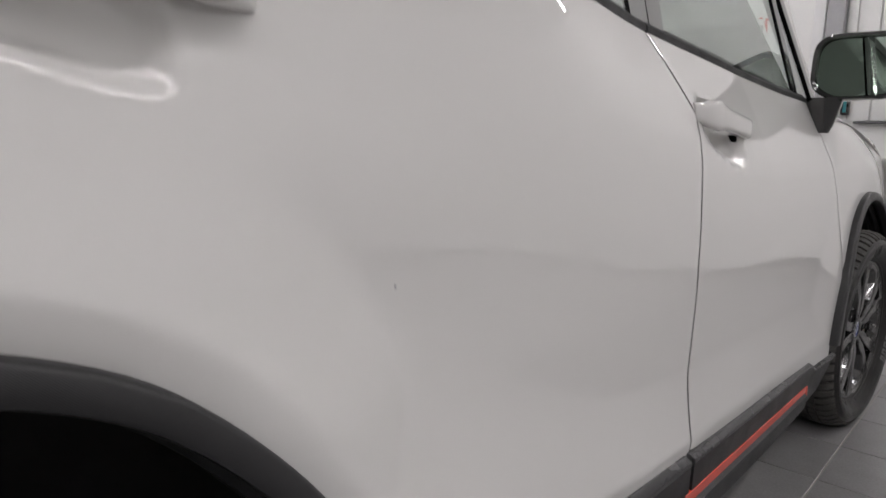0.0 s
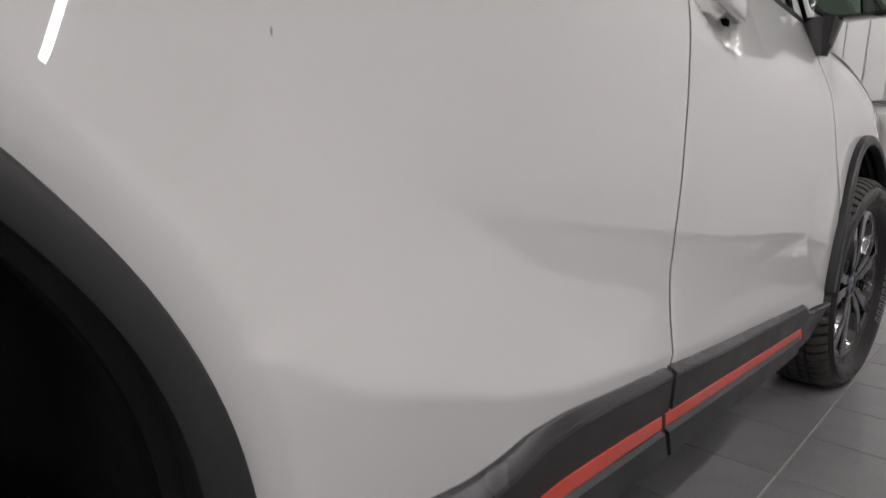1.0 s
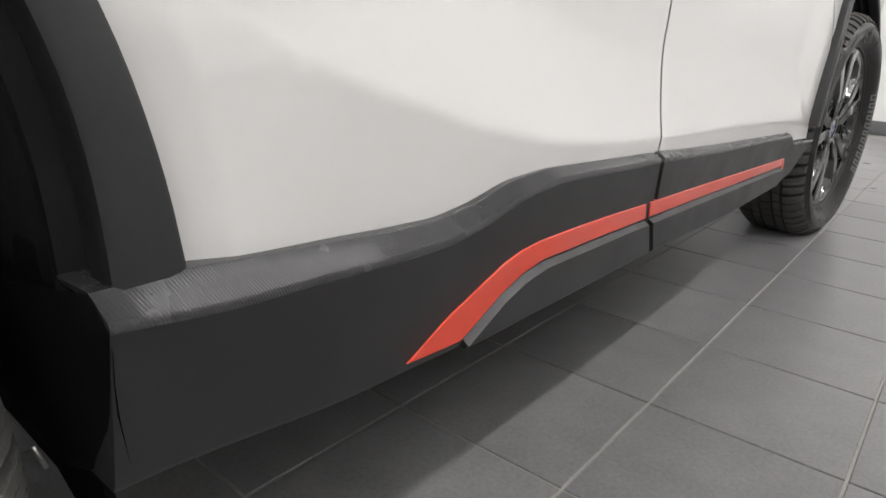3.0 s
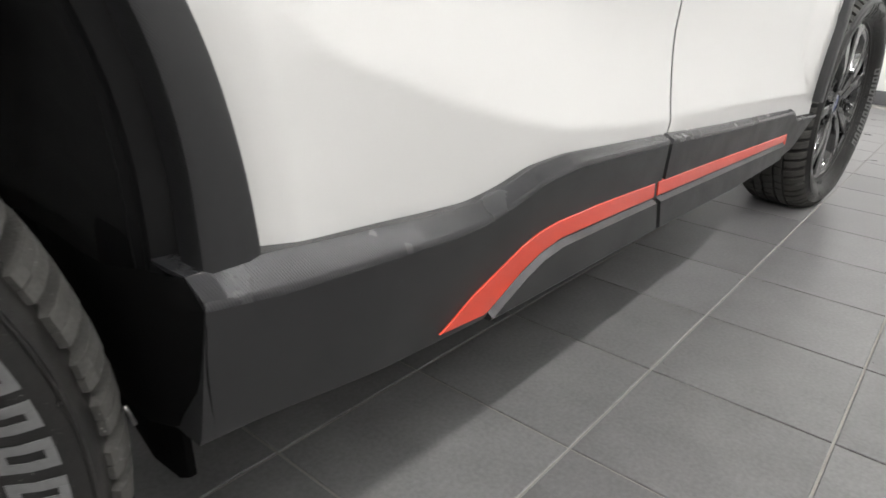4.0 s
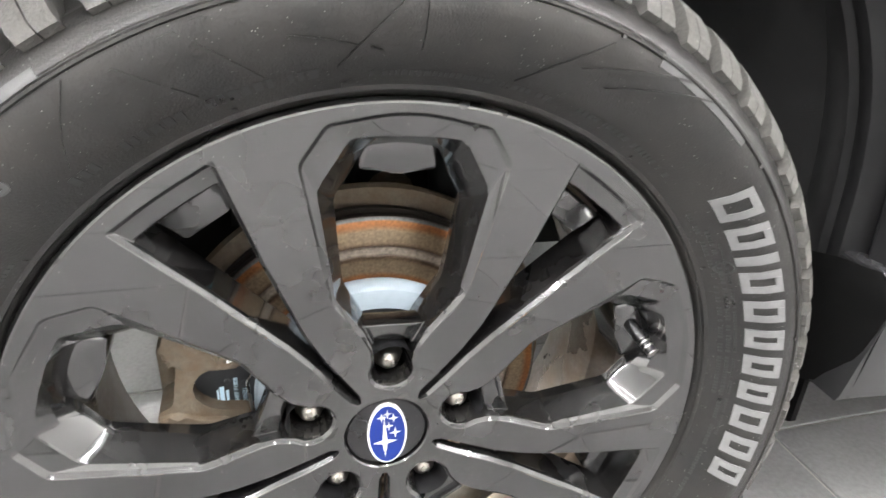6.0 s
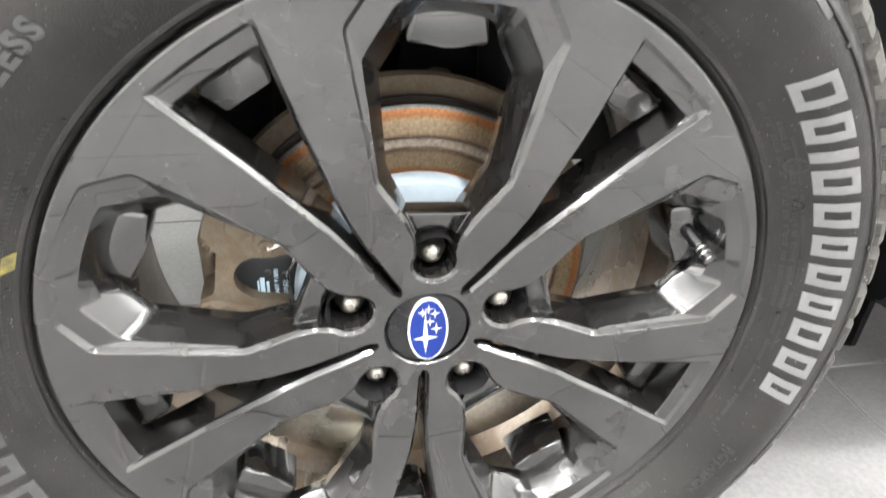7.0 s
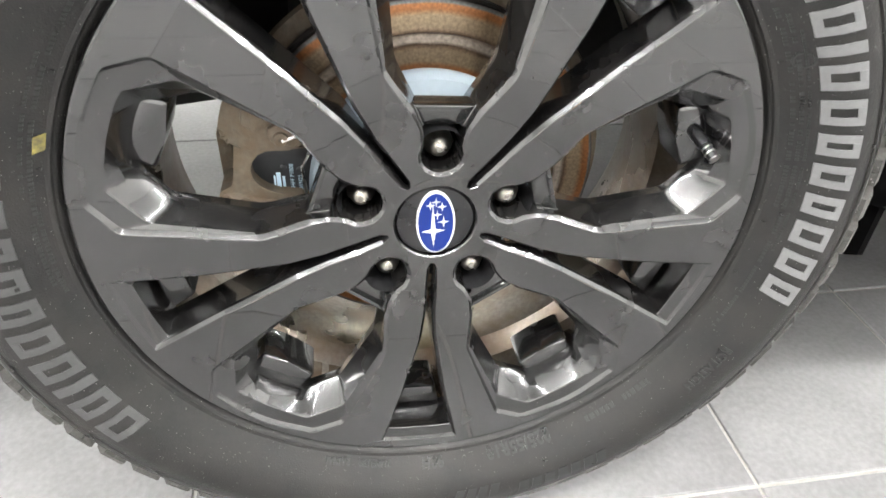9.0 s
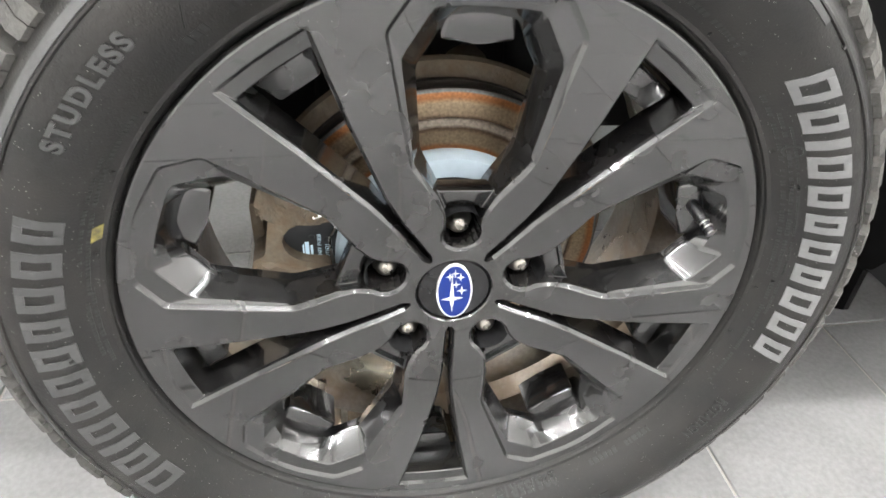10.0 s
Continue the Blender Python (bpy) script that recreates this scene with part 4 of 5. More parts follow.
    for start, mat, label in ((41.6, LETTER, "raised frame shape on the sidewall, coloured pale as lit"), (213.2, LETTER_DULL, "raised frame shape on the sidewall, coloured dull grey as shaded")):
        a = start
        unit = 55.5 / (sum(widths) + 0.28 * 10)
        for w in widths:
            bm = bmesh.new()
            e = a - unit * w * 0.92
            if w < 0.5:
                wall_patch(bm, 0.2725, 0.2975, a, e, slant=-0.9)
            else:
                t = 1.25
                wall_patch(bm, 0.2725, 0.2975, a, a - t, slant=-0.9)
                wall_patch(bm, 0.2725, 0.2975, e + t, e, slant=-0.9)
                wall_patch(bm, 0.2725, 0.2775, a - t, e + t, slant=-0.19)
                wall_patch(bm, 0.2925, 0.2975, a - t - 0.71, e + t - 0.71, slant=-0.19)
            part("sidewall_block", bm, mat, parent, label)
            a -= unit * (w + 0.28)
    # a long pale arc, a tapering flash painted as highlight, and faint raised strokes
    for a0, a1, r0, r1, mat in ((153, 122, 0.3115, 0.3165, LETTER_DULL), (62, 46.5, 0.304, 0.312, LETTER_DULL), (122, 62, 0.3125, 0.3160, RUBBER)):
        bm = bmesh.new()
        wall_patch(bm, r0, r1, a0, a1, lift=0.0007, nr=2, na=24)
        part("sidewall_arc", bm, mat, parent, "raised arc on the tyre sidewall, one standing for a highlight")
    for a0, a1, r0, r1, slant in ((118, 114.5, 0.268, 0.306, -9), (106, 103, 0.270, 0.304, 6), (97, 94, 0.268, 0.306, -8), (88, 80, 0.276, 0.302, 0), (76, 74.5, 0.266, 0.303, -8), (112, 111, 0.272, 0.300, 5), (127, 126, 0.272, 0.306, -6), (70, 68, 0.284, 0.308, -12), (66, 64.6, 0.280, 0.308, -12), (92.5, 91.5, 0.2755, 0.2885, 9)):
        bm = bmesh.new()
        wall_patch(bm, r0, r1, a0, a0 + 0.45 * (a1 - a0), lift=0.0012, nr=8, na=2, slant=slant)
        part("sidewall_stroke", bm, RUBBER, parent, "faint raised stroke on the tyre sidewall")
    for a0, a1, r0, r1 in ((-56, -74, 0.289, 0.303), (-77, -86, 0.284, 0.296)):
        n = 7 if a0 > -60 else 4
        for k in range(n):
            s = (a1 - a0) / n
            bm = bmesh.new()
            wall_patch(bm, r0, r1, a0 + s * k, a0 + s * (k + 0.72), lift=0.0006, slant=-1)
            part("sidewall_block", bm, FINE, parent, "black raised block on the sidewall")
    wall_text("STUDLESS", 0.2835, 147.6, 0.0150, parent, LETTER_DULL, "raised word on the tyre sidewall")
    wall_text("ROTATION", 0.279, -26.0, 0.0092, parent, FINE, "raised word on the tyre sidewall")
    for words, r, deg, size in (("225/55R18", 0.2565, -64.5, 0.0122), ("98H", 0.2565, -87.5, 0.0105), ("TUBELESS", 0.2570, -98.5, 0.0062), ("RADIAL", 0.2570, -107.0, 0.0062)):
        wall_text(words, r, deg, size, parent, FINE, "raised black words on the tyre sidewall")
    # rows of print too small to read
    bm = bmesh.new()
    rng = random.Random(9)
    for a0, a1, r, h in ((40, 2, 0.2605, 0.0022), (36, -24, 0.2645, 0.0020), (34, -6, 0.2685 - 0.0005, 0.0014), (172, 186, 0.259, 0.002), (173, 184, 0.2625, 0.002), (172, 140, 0.2605, 0.0022), (168, 148, 0.2645, 0.0018), (-40, -56, 0.262, 0.0042), (100, 128, 0.266, 0.0055), (94, 70, 0.262, 0.003), (66, 48, 0.263, 0.003)):
        a = max(a0, a1)
        while a > min(a0, a1):
            w = rng.uniform(0.25, 0.6) * (h / 0.002) ** 0.7
            if rng.random() > 0.16:
                wall_patch(bm, r - h / 2, r + h / 2, a, a - w, lift=0.00045, nr=1, na=1)
            a -= w + 0.22 * (h / 0.002) ** 0.7
    tagged(part("sidewall_print", bm, FINE, parent, "rows of tiny raised print, unreadable"), kind="stuff")
    # moulding pips and the balance dot
    bm = bmesh.new()
    rng = random.Random(3)
    for k in range(26):
        a, r = k * 360 / 26 + rng.uniform(-3, 3), rng.choice((0.2565, 0.2570, 0.2780, 0.3080))
        wall_patch(bm, r - 0.0011, r + 0.0011, a - 0.25, a + 0.25, lift=0.0016, nr=2, na=2)
    tagged(part("moulding_pips", bm, RUBBER, parent, "tiny rubber moulding pips"), kind="stuff")
    bm = bmesh.new()
    wall_patch(bm, 0.2515, 0.2595, 161.8, 159.2, lift=0.0005, nr=3, na=3, slant=0.8)
    part("balance_dot", bm, YELLOW, parent, "yellow paint dot beside the rim")
    bm = bmesh.new()
    for k in range(24):
        t = 2 * math.pi * k / 24
        r, a = 0.2668 + 0.0052 * math.cos(t), 28.3 + math.degrees(0.0052 / 0.2668) * math.sin(t)
        wall_patch(bm, r - 0.0007, r + 0.0007, a + 0.16, a - 0.16, lift=0.0006, nr=1, na=1)
    part("sidewall_ring", bm, FINE, parent, "small raised ring on the sidewall")


WHEEL = new("rear_wheel")
WHEEL.parent = CAR
WHEEL.matrix_basis = Matrix.Translation((0, 0, HUB))
WHEEL["label"] = "gloss black alloy wheel with dusty winter tyre"
build_rim(WHEEL)
build_tyre(WHEEL)


# ---- brake ----
def build_brake(parent):
    bm = bmesh.new()
    revolve(bm, [(0.090, 0.066), (0.0935, 0.064), (0.0950, 0.064), (0.1100, 0.064), (0.1112, 0.0654), (0.1180, 0.0654), (0.1192, 0.064), (0.1405, 0.064), (0.1428, 0.0652)], 120)
    part("brake_disc", bm, DISC, parent, "rusty brake disc with worn rings", place=Matrix.Translation((0, 0, HUB)))
    bm = bmesh.new()
    revolve(bm, [(0.1428, 0.0652), (0.1432, 0.0665), (0.1432, 0.0715), (0.136, 0.072), (0.136, 0.080), (0.1432, 0.0805), (0.1432, 0.0865), (0.094, 0.0868)], 120)
    part("disc_edge", bm, EDGE, parent, "vented edge of the brake disc, dark rust with the vents' shade painted in", place=Matrix.Translation((0, 0, HUB)))
    bm = bmesh.new()
    revolve(bm, [(0.030, 0.049), (0.082, 0.049), (0.0895, 0.0510), (0.0930, 0.056), (0.0930, 0.068)], 96)
    part("disc_hat", bm, HAT, parent, "pale blue-grey painted disc hat", place=Matrix.Translation((0, 0, HUB)))
    bm = bmesh.new()
    revolve(bm, [(0.085, 0.092), (0.150, 0.092), (0.156, 0.090), (0.158, 0.096), (0.085, 0.10)], 60, -60, 140)
    part("dust_shield", bm, CAST, parent, "rusty dust shield", place=Matrix.Translation((0, 0, HUB)))
    # caliper
    def lump(name, pts, y0, y1, bev, mat=CAST, label=""):
        bm = bmesh.new()
        prism(bm, rounded(pts, 0.006, 2), y0, y1, bev)
        return part(name, bm, mat, parent, label, place=Matrix.Translation((0, 0, HUB)))
    notch = [(-0.0900, 0.0425), (-0.1080, 0.0412), (-0.1206, 0.0409), (-0.1268, 0.0380), (-0.1313, 0.0325), (-0.1335, 0.0255), (-0.1322, 0.0180), (-0.1285, 0.0125), (-0.1225, 0.0075), (-0.1137, 0.0040), (-0.0990, 0.0020)]
    bm = bmesh.new()
    outer = rounded([(-0.0880, 0.0500), (-0.1420, 0.0500), (-0.1440, 0.0370), (-0.1478, 0.0130), (-0.1585, 0.0085), (-0.1605, -0.0037), (-0.1400, -0.0115), (-0.1246, -0.0108), (-0.1148, -0.0090)], 0.004, 2)[3:-3]
    prism(bm, outer + [(-0.0960, 0.0000)] + notch[::-1], 0.043, 0.10)
    part("caliper_bracket", bm, CAST, parent, "rusty cast brake caliper", place=Matrix.Translation((0, 0, HUB)))
    lump("caliper_bridge", [(-0.1400, 0.0960), (-0.1490, 0.0700), (-0.1515, 0.0580), (-0.1490, 0.0520), (-0.1425, 0.0465), (-0.1080, 0.0430), (-0.0890, 0.0450), (-0.0800, 0.0600), (-0.0920, 0.0800)], 0.038, 0.11, 0.005)
    lump("caliper_rib", [(-0.1290, 0.0940), (-0.1360, 0.0640), (-0.1200, 0.0600), (-0.1130, 0.0640), (-0.1060, 0.0830)], 0.034, 0.06, 0.004)
    lump("caliper_lug", [(-0.1180, 0.0640), (-0.1160, 0.0500), (-0.0960, 0.0470), (-0.0880, 0.0560), (-0.0960, 0.0680)], 0.034, 0.06, 0.003)
    lump("caliper_foot", [(-0.1590, 0.0060), (-0.1600, -0.0030), (-0.1400, -0.0105), (-0.1180, -0.0100), (-0.1080, -0.0020), (-0.1300, 0.0010), (-0.1450, 0.0080)], 0.038, 0.06, 0.004)
    lump("caliper_side", [(-0.160, 0.045), (-0.150, 0.045), (-0.148, -0.02), (-0.160, -0.02)], 0.075, 0.12, 0.003)
    lump("brake_pad", [(-0.1370, 0.0460), (-0.0900, 0.0470), (-0.0860, 0.0400), (-0.0900, 0.0000), (-0.1000, -0.0060), (-0.1280, 0.0000), (-0.1370, 0.0150)], 0.055, 0.064, 0.001, PAD, "black brake pad with pale print")
    lump("caliper_link", [(-0.090, 0.052), (-0.076, 0.070), (-0.040, 0.100), (-0.030, 0.118), (-0.062, 0.125), (-0.110, 0.092)], 0.070, 0.11, 0.004)
    # print on the pad: two readable lines, and a maker's mark as plain bars
    for words, x, z, size in (("294FF P1808", -0.1030, -0.0005, 0.0046), ("4D1N21", -0.0970, -0.0025, 0.0046)):
        curve = bpy.data.curves.new("print", "FONT")
        curve.body, curve.size, curve.extrude = words, size, 0.0001
        tmp = new("print", curve)
        bpy.context.view_layer.update()
        mesh = bpy.data.meshes.new_from_object(tmp.evaluated_get(bpy.context.evaluated_depsgraph_get()))
        bpy.data.objects.remove(tmp)
        bm = bmesh.new()
        bm.from_mesh(mesh)
        for v in bm.verts:
            v.co = Vector((x - v.co.y, 0.0547 - v.co.z, z + v.co.x))
        part("pad_print", bm, PRINT, parent, "pale blue printed words", place=Matrix.Translation((0, 0, HUB)))
    bm = bmesh.new()
    box(bm, (-0.1185, 0.0543, 0.003), (-0.1172, 0.0548, 0.014))
    box(bm, (-0.1165, 0.0543, 0.001), (-0.1132, 0.0548, 0.0165))
    box(bm, (-0.1120, 0.0543, 0.004), (-0.1100, 0.0548, 0.013))
    part("pad_mark", bm, PRINT, parent, "pale blue plain mark", place=Matrix.Translation((0, 0, HUB)))
    for x, z in ((-0.1103, 0.0209), (-0.0983, 0.0181)):
        bm = bmesh.new()
        revolve(bm, [(0.0, 0.0535), (0.0016, 0.0535), (0.0024, 0.0540), (0.0026, 0.0552)], 14)
        part("pad_rivet", bm, PAD, parent, place=Matrix.Translation((x, 0, HUB + z)))
    bm = bmesh.new()
    tube(bm, [(-0.1069, 0.033, HUB + 0.0530), (-0.0977, 0.033, HUB + 0.0565), (-0.0905, 0.040, HUB + 0.0520), (-0.0865, 0.045, HUB + 0.0422), (-0.0915, 0.046, HUB + 0.033), (-0.0958, 0.046, HUB + 0.0243), (-0.0950, 0.047, HUB + 0.012), (-0.0940, 0.048, HUB - 0.003)], 0.0012, 8)
    part("pad_spring", bm, STEEL, parent, "bent steel pad spring")
    bm = bmesh.new()
    revolve(bm, [(0.0018, -0.002), (0.0050, -0.002), (0.0060, 0.0), (0.0060, 0.006)], 14)
    part("pin_bolt", bm, CAST, parent, place=Matrix.Translation((-0.1078, 0.034, HUB + 0.0545)))
    # knuckle, arms and spring behind
    bm = bmesh.new()
    revolve(bm, [(0.0, 0.10), (0.055, 0.10), (0.075, 0.115), (0.070, 0.16), (0.04, 0.20), (0.0, 0.20)], 40)
    part("hub_carrier", bm, CAST, parent, "rusty hub carrier", place=Matrix.Translation((0, 0, HUB)))
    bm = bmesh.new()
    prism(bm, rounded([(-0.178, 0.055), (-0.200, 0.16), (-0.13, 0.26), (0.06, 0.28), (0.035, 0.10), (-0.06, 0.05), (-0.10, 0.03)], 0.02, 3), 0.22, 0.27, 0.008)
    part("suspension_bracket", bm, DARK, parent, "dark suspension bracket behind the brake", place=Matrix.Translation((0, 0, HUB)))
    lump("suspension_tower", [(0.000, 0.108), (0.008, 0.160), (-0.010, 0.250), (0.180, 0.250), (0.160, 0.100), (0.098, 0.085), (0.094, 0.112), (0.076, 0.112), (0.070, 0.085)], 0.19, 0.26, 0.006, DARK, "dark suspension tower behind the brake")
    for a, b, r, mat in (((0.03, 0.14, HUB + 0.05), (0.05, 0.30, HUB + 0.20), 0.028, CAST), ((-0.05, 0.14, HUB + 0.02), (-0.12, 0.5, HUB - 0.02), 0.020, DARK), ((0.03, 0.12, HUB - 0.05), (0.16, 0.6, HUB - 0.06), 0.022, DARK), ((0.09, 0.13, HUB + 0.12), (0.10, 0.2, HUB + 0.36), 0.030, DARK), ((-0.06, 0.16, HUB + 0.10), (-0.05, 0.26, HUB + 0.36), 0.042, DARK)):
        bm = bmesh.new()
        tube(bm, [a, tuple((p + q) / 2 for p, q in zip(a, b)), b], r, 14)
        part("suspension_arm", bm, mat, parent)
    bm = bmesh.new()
    tube(bm, [(-0.045, 0.11, HUB + 0.135), (-0.030, 0.115, HUB + 0.165), (-0.020, 0.12, HUB + 0.185), (-0.018, 0.125, HUB + 0.21)], 0.0022, 8)
    part("brake_wire", bm, TEAL, parent, "thin teal sensor wire")


build_brake(CAR)
FRONT = copy_thing(WHEEL, Matrix.Translation((BASE, 0.0, HUB)) @ Matrix.Rotation(radians(-4.6), 4, "Z") @ Matrix.Rotation(radians(20), 4, "Y"))
FRONT.name = "front_wheel"


# ---- handles, glass, mirror ----
def door_handle(hx, hz, slope, parent, hollow, thick):
    """A pull handle over its cup; hx, hz: its middle."""
    bm = bmesh.new()
    rows = []
    for i in range(25):
        f = i / 24
        x = hx - 0.135 + 0.27 * f
        z = hz - slope * (x - hx)
        y = side_y(hx + (x - hx) * 1.0, hz + 0.06) * 0.4 + side_y(hx - 0.14, hz) * 0.6
        out = 0.034 * min(1, (math.sin(math.pi * min(1, max(0, f))) * 2.2)) ** 0.6
        half = thick + 0.011 * smooth((0.40 - f) / 0.35) + 0.003 * smooth((f - 0.75) / 0.2)
        half *= min(1, max(0.3, 4.5 * min(f + 0.04, 1.02 - f))) ** 0.5
        row = []
        for k in range(20):
            a = 2 * math.pi * k / 20
            c, s = math.cos(a), math.sin(a)
            row.append((x, y - out + 0.006 + 0.010 * abs(c) ** 0.6 * (1 if c > 0 else -1), z + half * abs(s) ** 0.7 * (1 if s > 0 else -1)))
        rows.append(row)
    made = grid(bm, rows, True)
    bm.faces.new(made[0][::-1])
    bm.faces.new(made[-1])
    h = part("door_handle", bm, PAINT, parent, "white pull handle")
    if not hollow:
        return h
    # a near-black block painting the shade in the hollow under the strap
    bm = bmesh.new()
    x, z = hx + 0.088, hz - slope * 0.088 - 0.021
    y = side_y(x, z)
    prism(bm, rounded([(x - 0.016, z + 0.008), (x + 0.024, z + 0.004), (x + 0.028, z - 0.006), (x - 0.004, z - 0.006)], 0.004, 2), y - 0.006, y + 0.02)
    part("handle_shade", bm, SEAM, h, "near-black block painting the shaded hollow behind the handle's end")
    return h


door_handle(0.212, 1.106, 0.10, REAR_DOOR, False, 0.0165)
door_handle(1.375, 1.022, 0.12, FRONT_DOOR, True, 0.0205)


def glass_y(x, z):
    return side_y(x, polyline(BELT, x)) + 0.006 + 0.20 * (z - polyline(BELT, x))


def belt_band(name, x0, x1, lo, hi, out, mat, label, parent):
    bm = bmesh.new()
    rows = [[] for _ in range(5)]
    for i in range(41):
        x = x0 + (x1 - x0) * i / 40
        b = polyline(BELT, x)
        y = side_y(x, b)
        for row, (dz, dy) in zip(rows, ((lo, 0.02), (lo, -out * 0.6), ((lo + hi) / 2, -out), (hi, -out * 0.3 + 0.006), (hi, 0.03))):
            row.append((x, y + dy + 0.38 * dz * 0.6, b + dz))
    made = grid(bm, rows)
    for end in (0, -1):
        bm.faces.new([row[end] for row in made])
    return part(name, bm, mat, parent, label)


belt_band("belt_moulding", 0.02, gap_x(1.17) - 0.003, -0.004, 0.018, 0.004, SEAL, "black rubber belt moulding", REAR_DOOR)
belt_band("belt_moulding", gap_x(1.17) + 0.003, 2.17, -0.004, 0.018, 0.004, SEAL, "black rubber belt moulding", FRONT_DOOR)


def window_sheet(name, pts, mat, parent, label, thick=0.004, push=0.0):
    """A pane or pillar standing on the belt line: pts are (x, height over the belt)."""
    bm = bmesh.new()
    a, b = [], []
    for x, h in pts:
        z = polyline(BELT, x) + h
        y = glass_y(x, z) + push
        a.append(bm.verts.new((x, y, z)))
        b.append(bm.verts.new((x, y + thick, z)))
    bm.faces.new(a)
    bm.faces.new(b[::-1])
    for i in range(len(a)):
        bm.faces.new((a[i - 1], a[i], b[i], b[i - 1]))
    return part(name, bm, mat, parent, label)


window_sheet("window_pane", [(1.222, 0.01), (2.075, 0.01), (1.905, 0.33), (1.50, 0.40), (1.21, 0.41)], GLASS, FRONT_DOOR, "clear greenish front door glass")
window_sheet("quarter_pane", [(2.11, 0.01), (2.265, 0.01), (1.965, 0.31)], GLASS, FRONT_DOOR, "small fixed triangular pane")
window_sheet("pillar_trim", [(1.163, 0.005), (1.224, 0.005), (1.190, 0.42), (1.105, 0.42)], BLACKGLOSS, FRONT_DOOR, "gloss black centre pillar", 0.012, -0.004)
window_sheet("window_divider", [(2.075, 0.0), (2.11, 0.0), (1.945, 0.33), (1.905, 0.33)], BLACKGLOSS, FRONT_DOOR, "black window divider bar", 0.012, -0.004)
window_sheet("front_pillar_seal", [(2.265, 0.0), (2.31, 0.0), (1.985, 0.33), (1.945, 0.33)], BLACKGLOSS, FRONT_DOOR, "black rubber pillar seal", 0.02, -0.006)
window_sheet("front_pillar", [(2.31, 0.0), (2.36, 0.0), (2.04, 0.36), (1.55, 0.45), (1.1, 0.47), (1.1, 0.425), (1.50, 0.405), (1.905, 0.335), (1.985, 0.33)], PAINT, CAR, "white front roof pillar", 0.05, 0.0)
window_sheet("pillar_trim", [(1.085, 0.005), (1.158, 0.005), (1.100, 0.42), (1.02, 0.42)], BLACKGLOSS, REAR_DOOR, "gloss black centre pillar", 0.012, -0.004)
window_sheet("window_pane", [(0.12, 0.01), (1.085, 0.01), (1.02, 0.40), (0.30, 0.36)], GLASS, REAR_DOOR, "clear greenish rear door glass")
window_sheet("window_frame", [(-0.2, 0.0), (0.12, 0.0), (0.30, 0.36), (1.02, 0.41), (1.02, 0.45), (0.1, 0.42)], BLACKGLOSS, REAR_DOOR, "black rear window frame", 0.03, -0.002)
window_sheet("rear_pillar", [(-0.86, 0.0), (-0.21, 0.0), (0.09, 0.42), (-0.60, 0.37), (-0.72, 0.35)], PAINT, CAR, "white rear roof pillar", 0.03, 0.0)


def door_mirror():
    m = new("door_mirror")
    m.parent = CAR
    m["label"] = "black door mirror on a sail mount"
    cx, cy, cz = 2.19, -0.006, 1.192
    def ring(s, x, dz=0.0):
        pts = rounded([(0.118, -0.055), (0.118, 0.062), (0.085, 0.094), (-0.100, 0.092), (-0.128, 0.050), (-0.120, -0.050), (-0.085, -0.086), (0.060, -0.092)], 0.035, 5)
        return [(x, cy + p * s, cz + q * s + dz) for p, q in pts]
    bm = bmesh.new()
    made = grid(bm, [ring(0.86, cx - 0.006), ring(0.89, cx - 0.016), ring(0.96, cx - 0.020), ring(1.0, cx - 0.010), ring(1.0, cx + 0.03), ring(0.93, cx + 0.075), ring(0.7, cx + 0.11), ring(0.3, cx + 0.125)], True)
    bm.faces.new(made[-1])
    part("mirror_housing", bm, BLACKGLOSS, m, "black mirror housing")
    bm = bmesh.new()
    tilted = lambda x: [bm.verts.new((x + 0.085 * (p[2] - cz), p[1], p[2])) for p in ring(0.87, x)]
    bm.faces.new(tilted(cx - 0.005))
    bm.faces.new(tilted(cx - 0.002)[::-1])
    part("mirror_glass", bm, MIRROR, m, "mirror glass")
    # mount: a foot that narrows down to the door
    bm = bmesh.new()
    rows = []
    for f in np.linspace(0, 1, 10):
        y, z = 0.062 + 0.006 * f, 1.012 + 0.098 * f
        a, c = 0.024 + 0.016 * f, (0.014 + 0.032 * f) * (0.7 + 0.3 * min(1, f * 5))
        rows.append([(2.195 + a * math.cos(2 * math.pi * k / 18), y + c * math.sin(2 * math.pi * k / 18) + (0.012 if math.sin(2 * math.pi * k / 18) > 0.3 else 0), z) for k in range(18)])
    made = grid(bm, rows, True)
    bm.faces.new(made[0][::-1])
    bm.faces.new(made[-1])
    part("mirror_mount", bm, BLACKGLOSS, m, "black plastic mirror mount")


door_mirror()


# ---- the rest of the car's body, plain ----
WIDE = 1.74


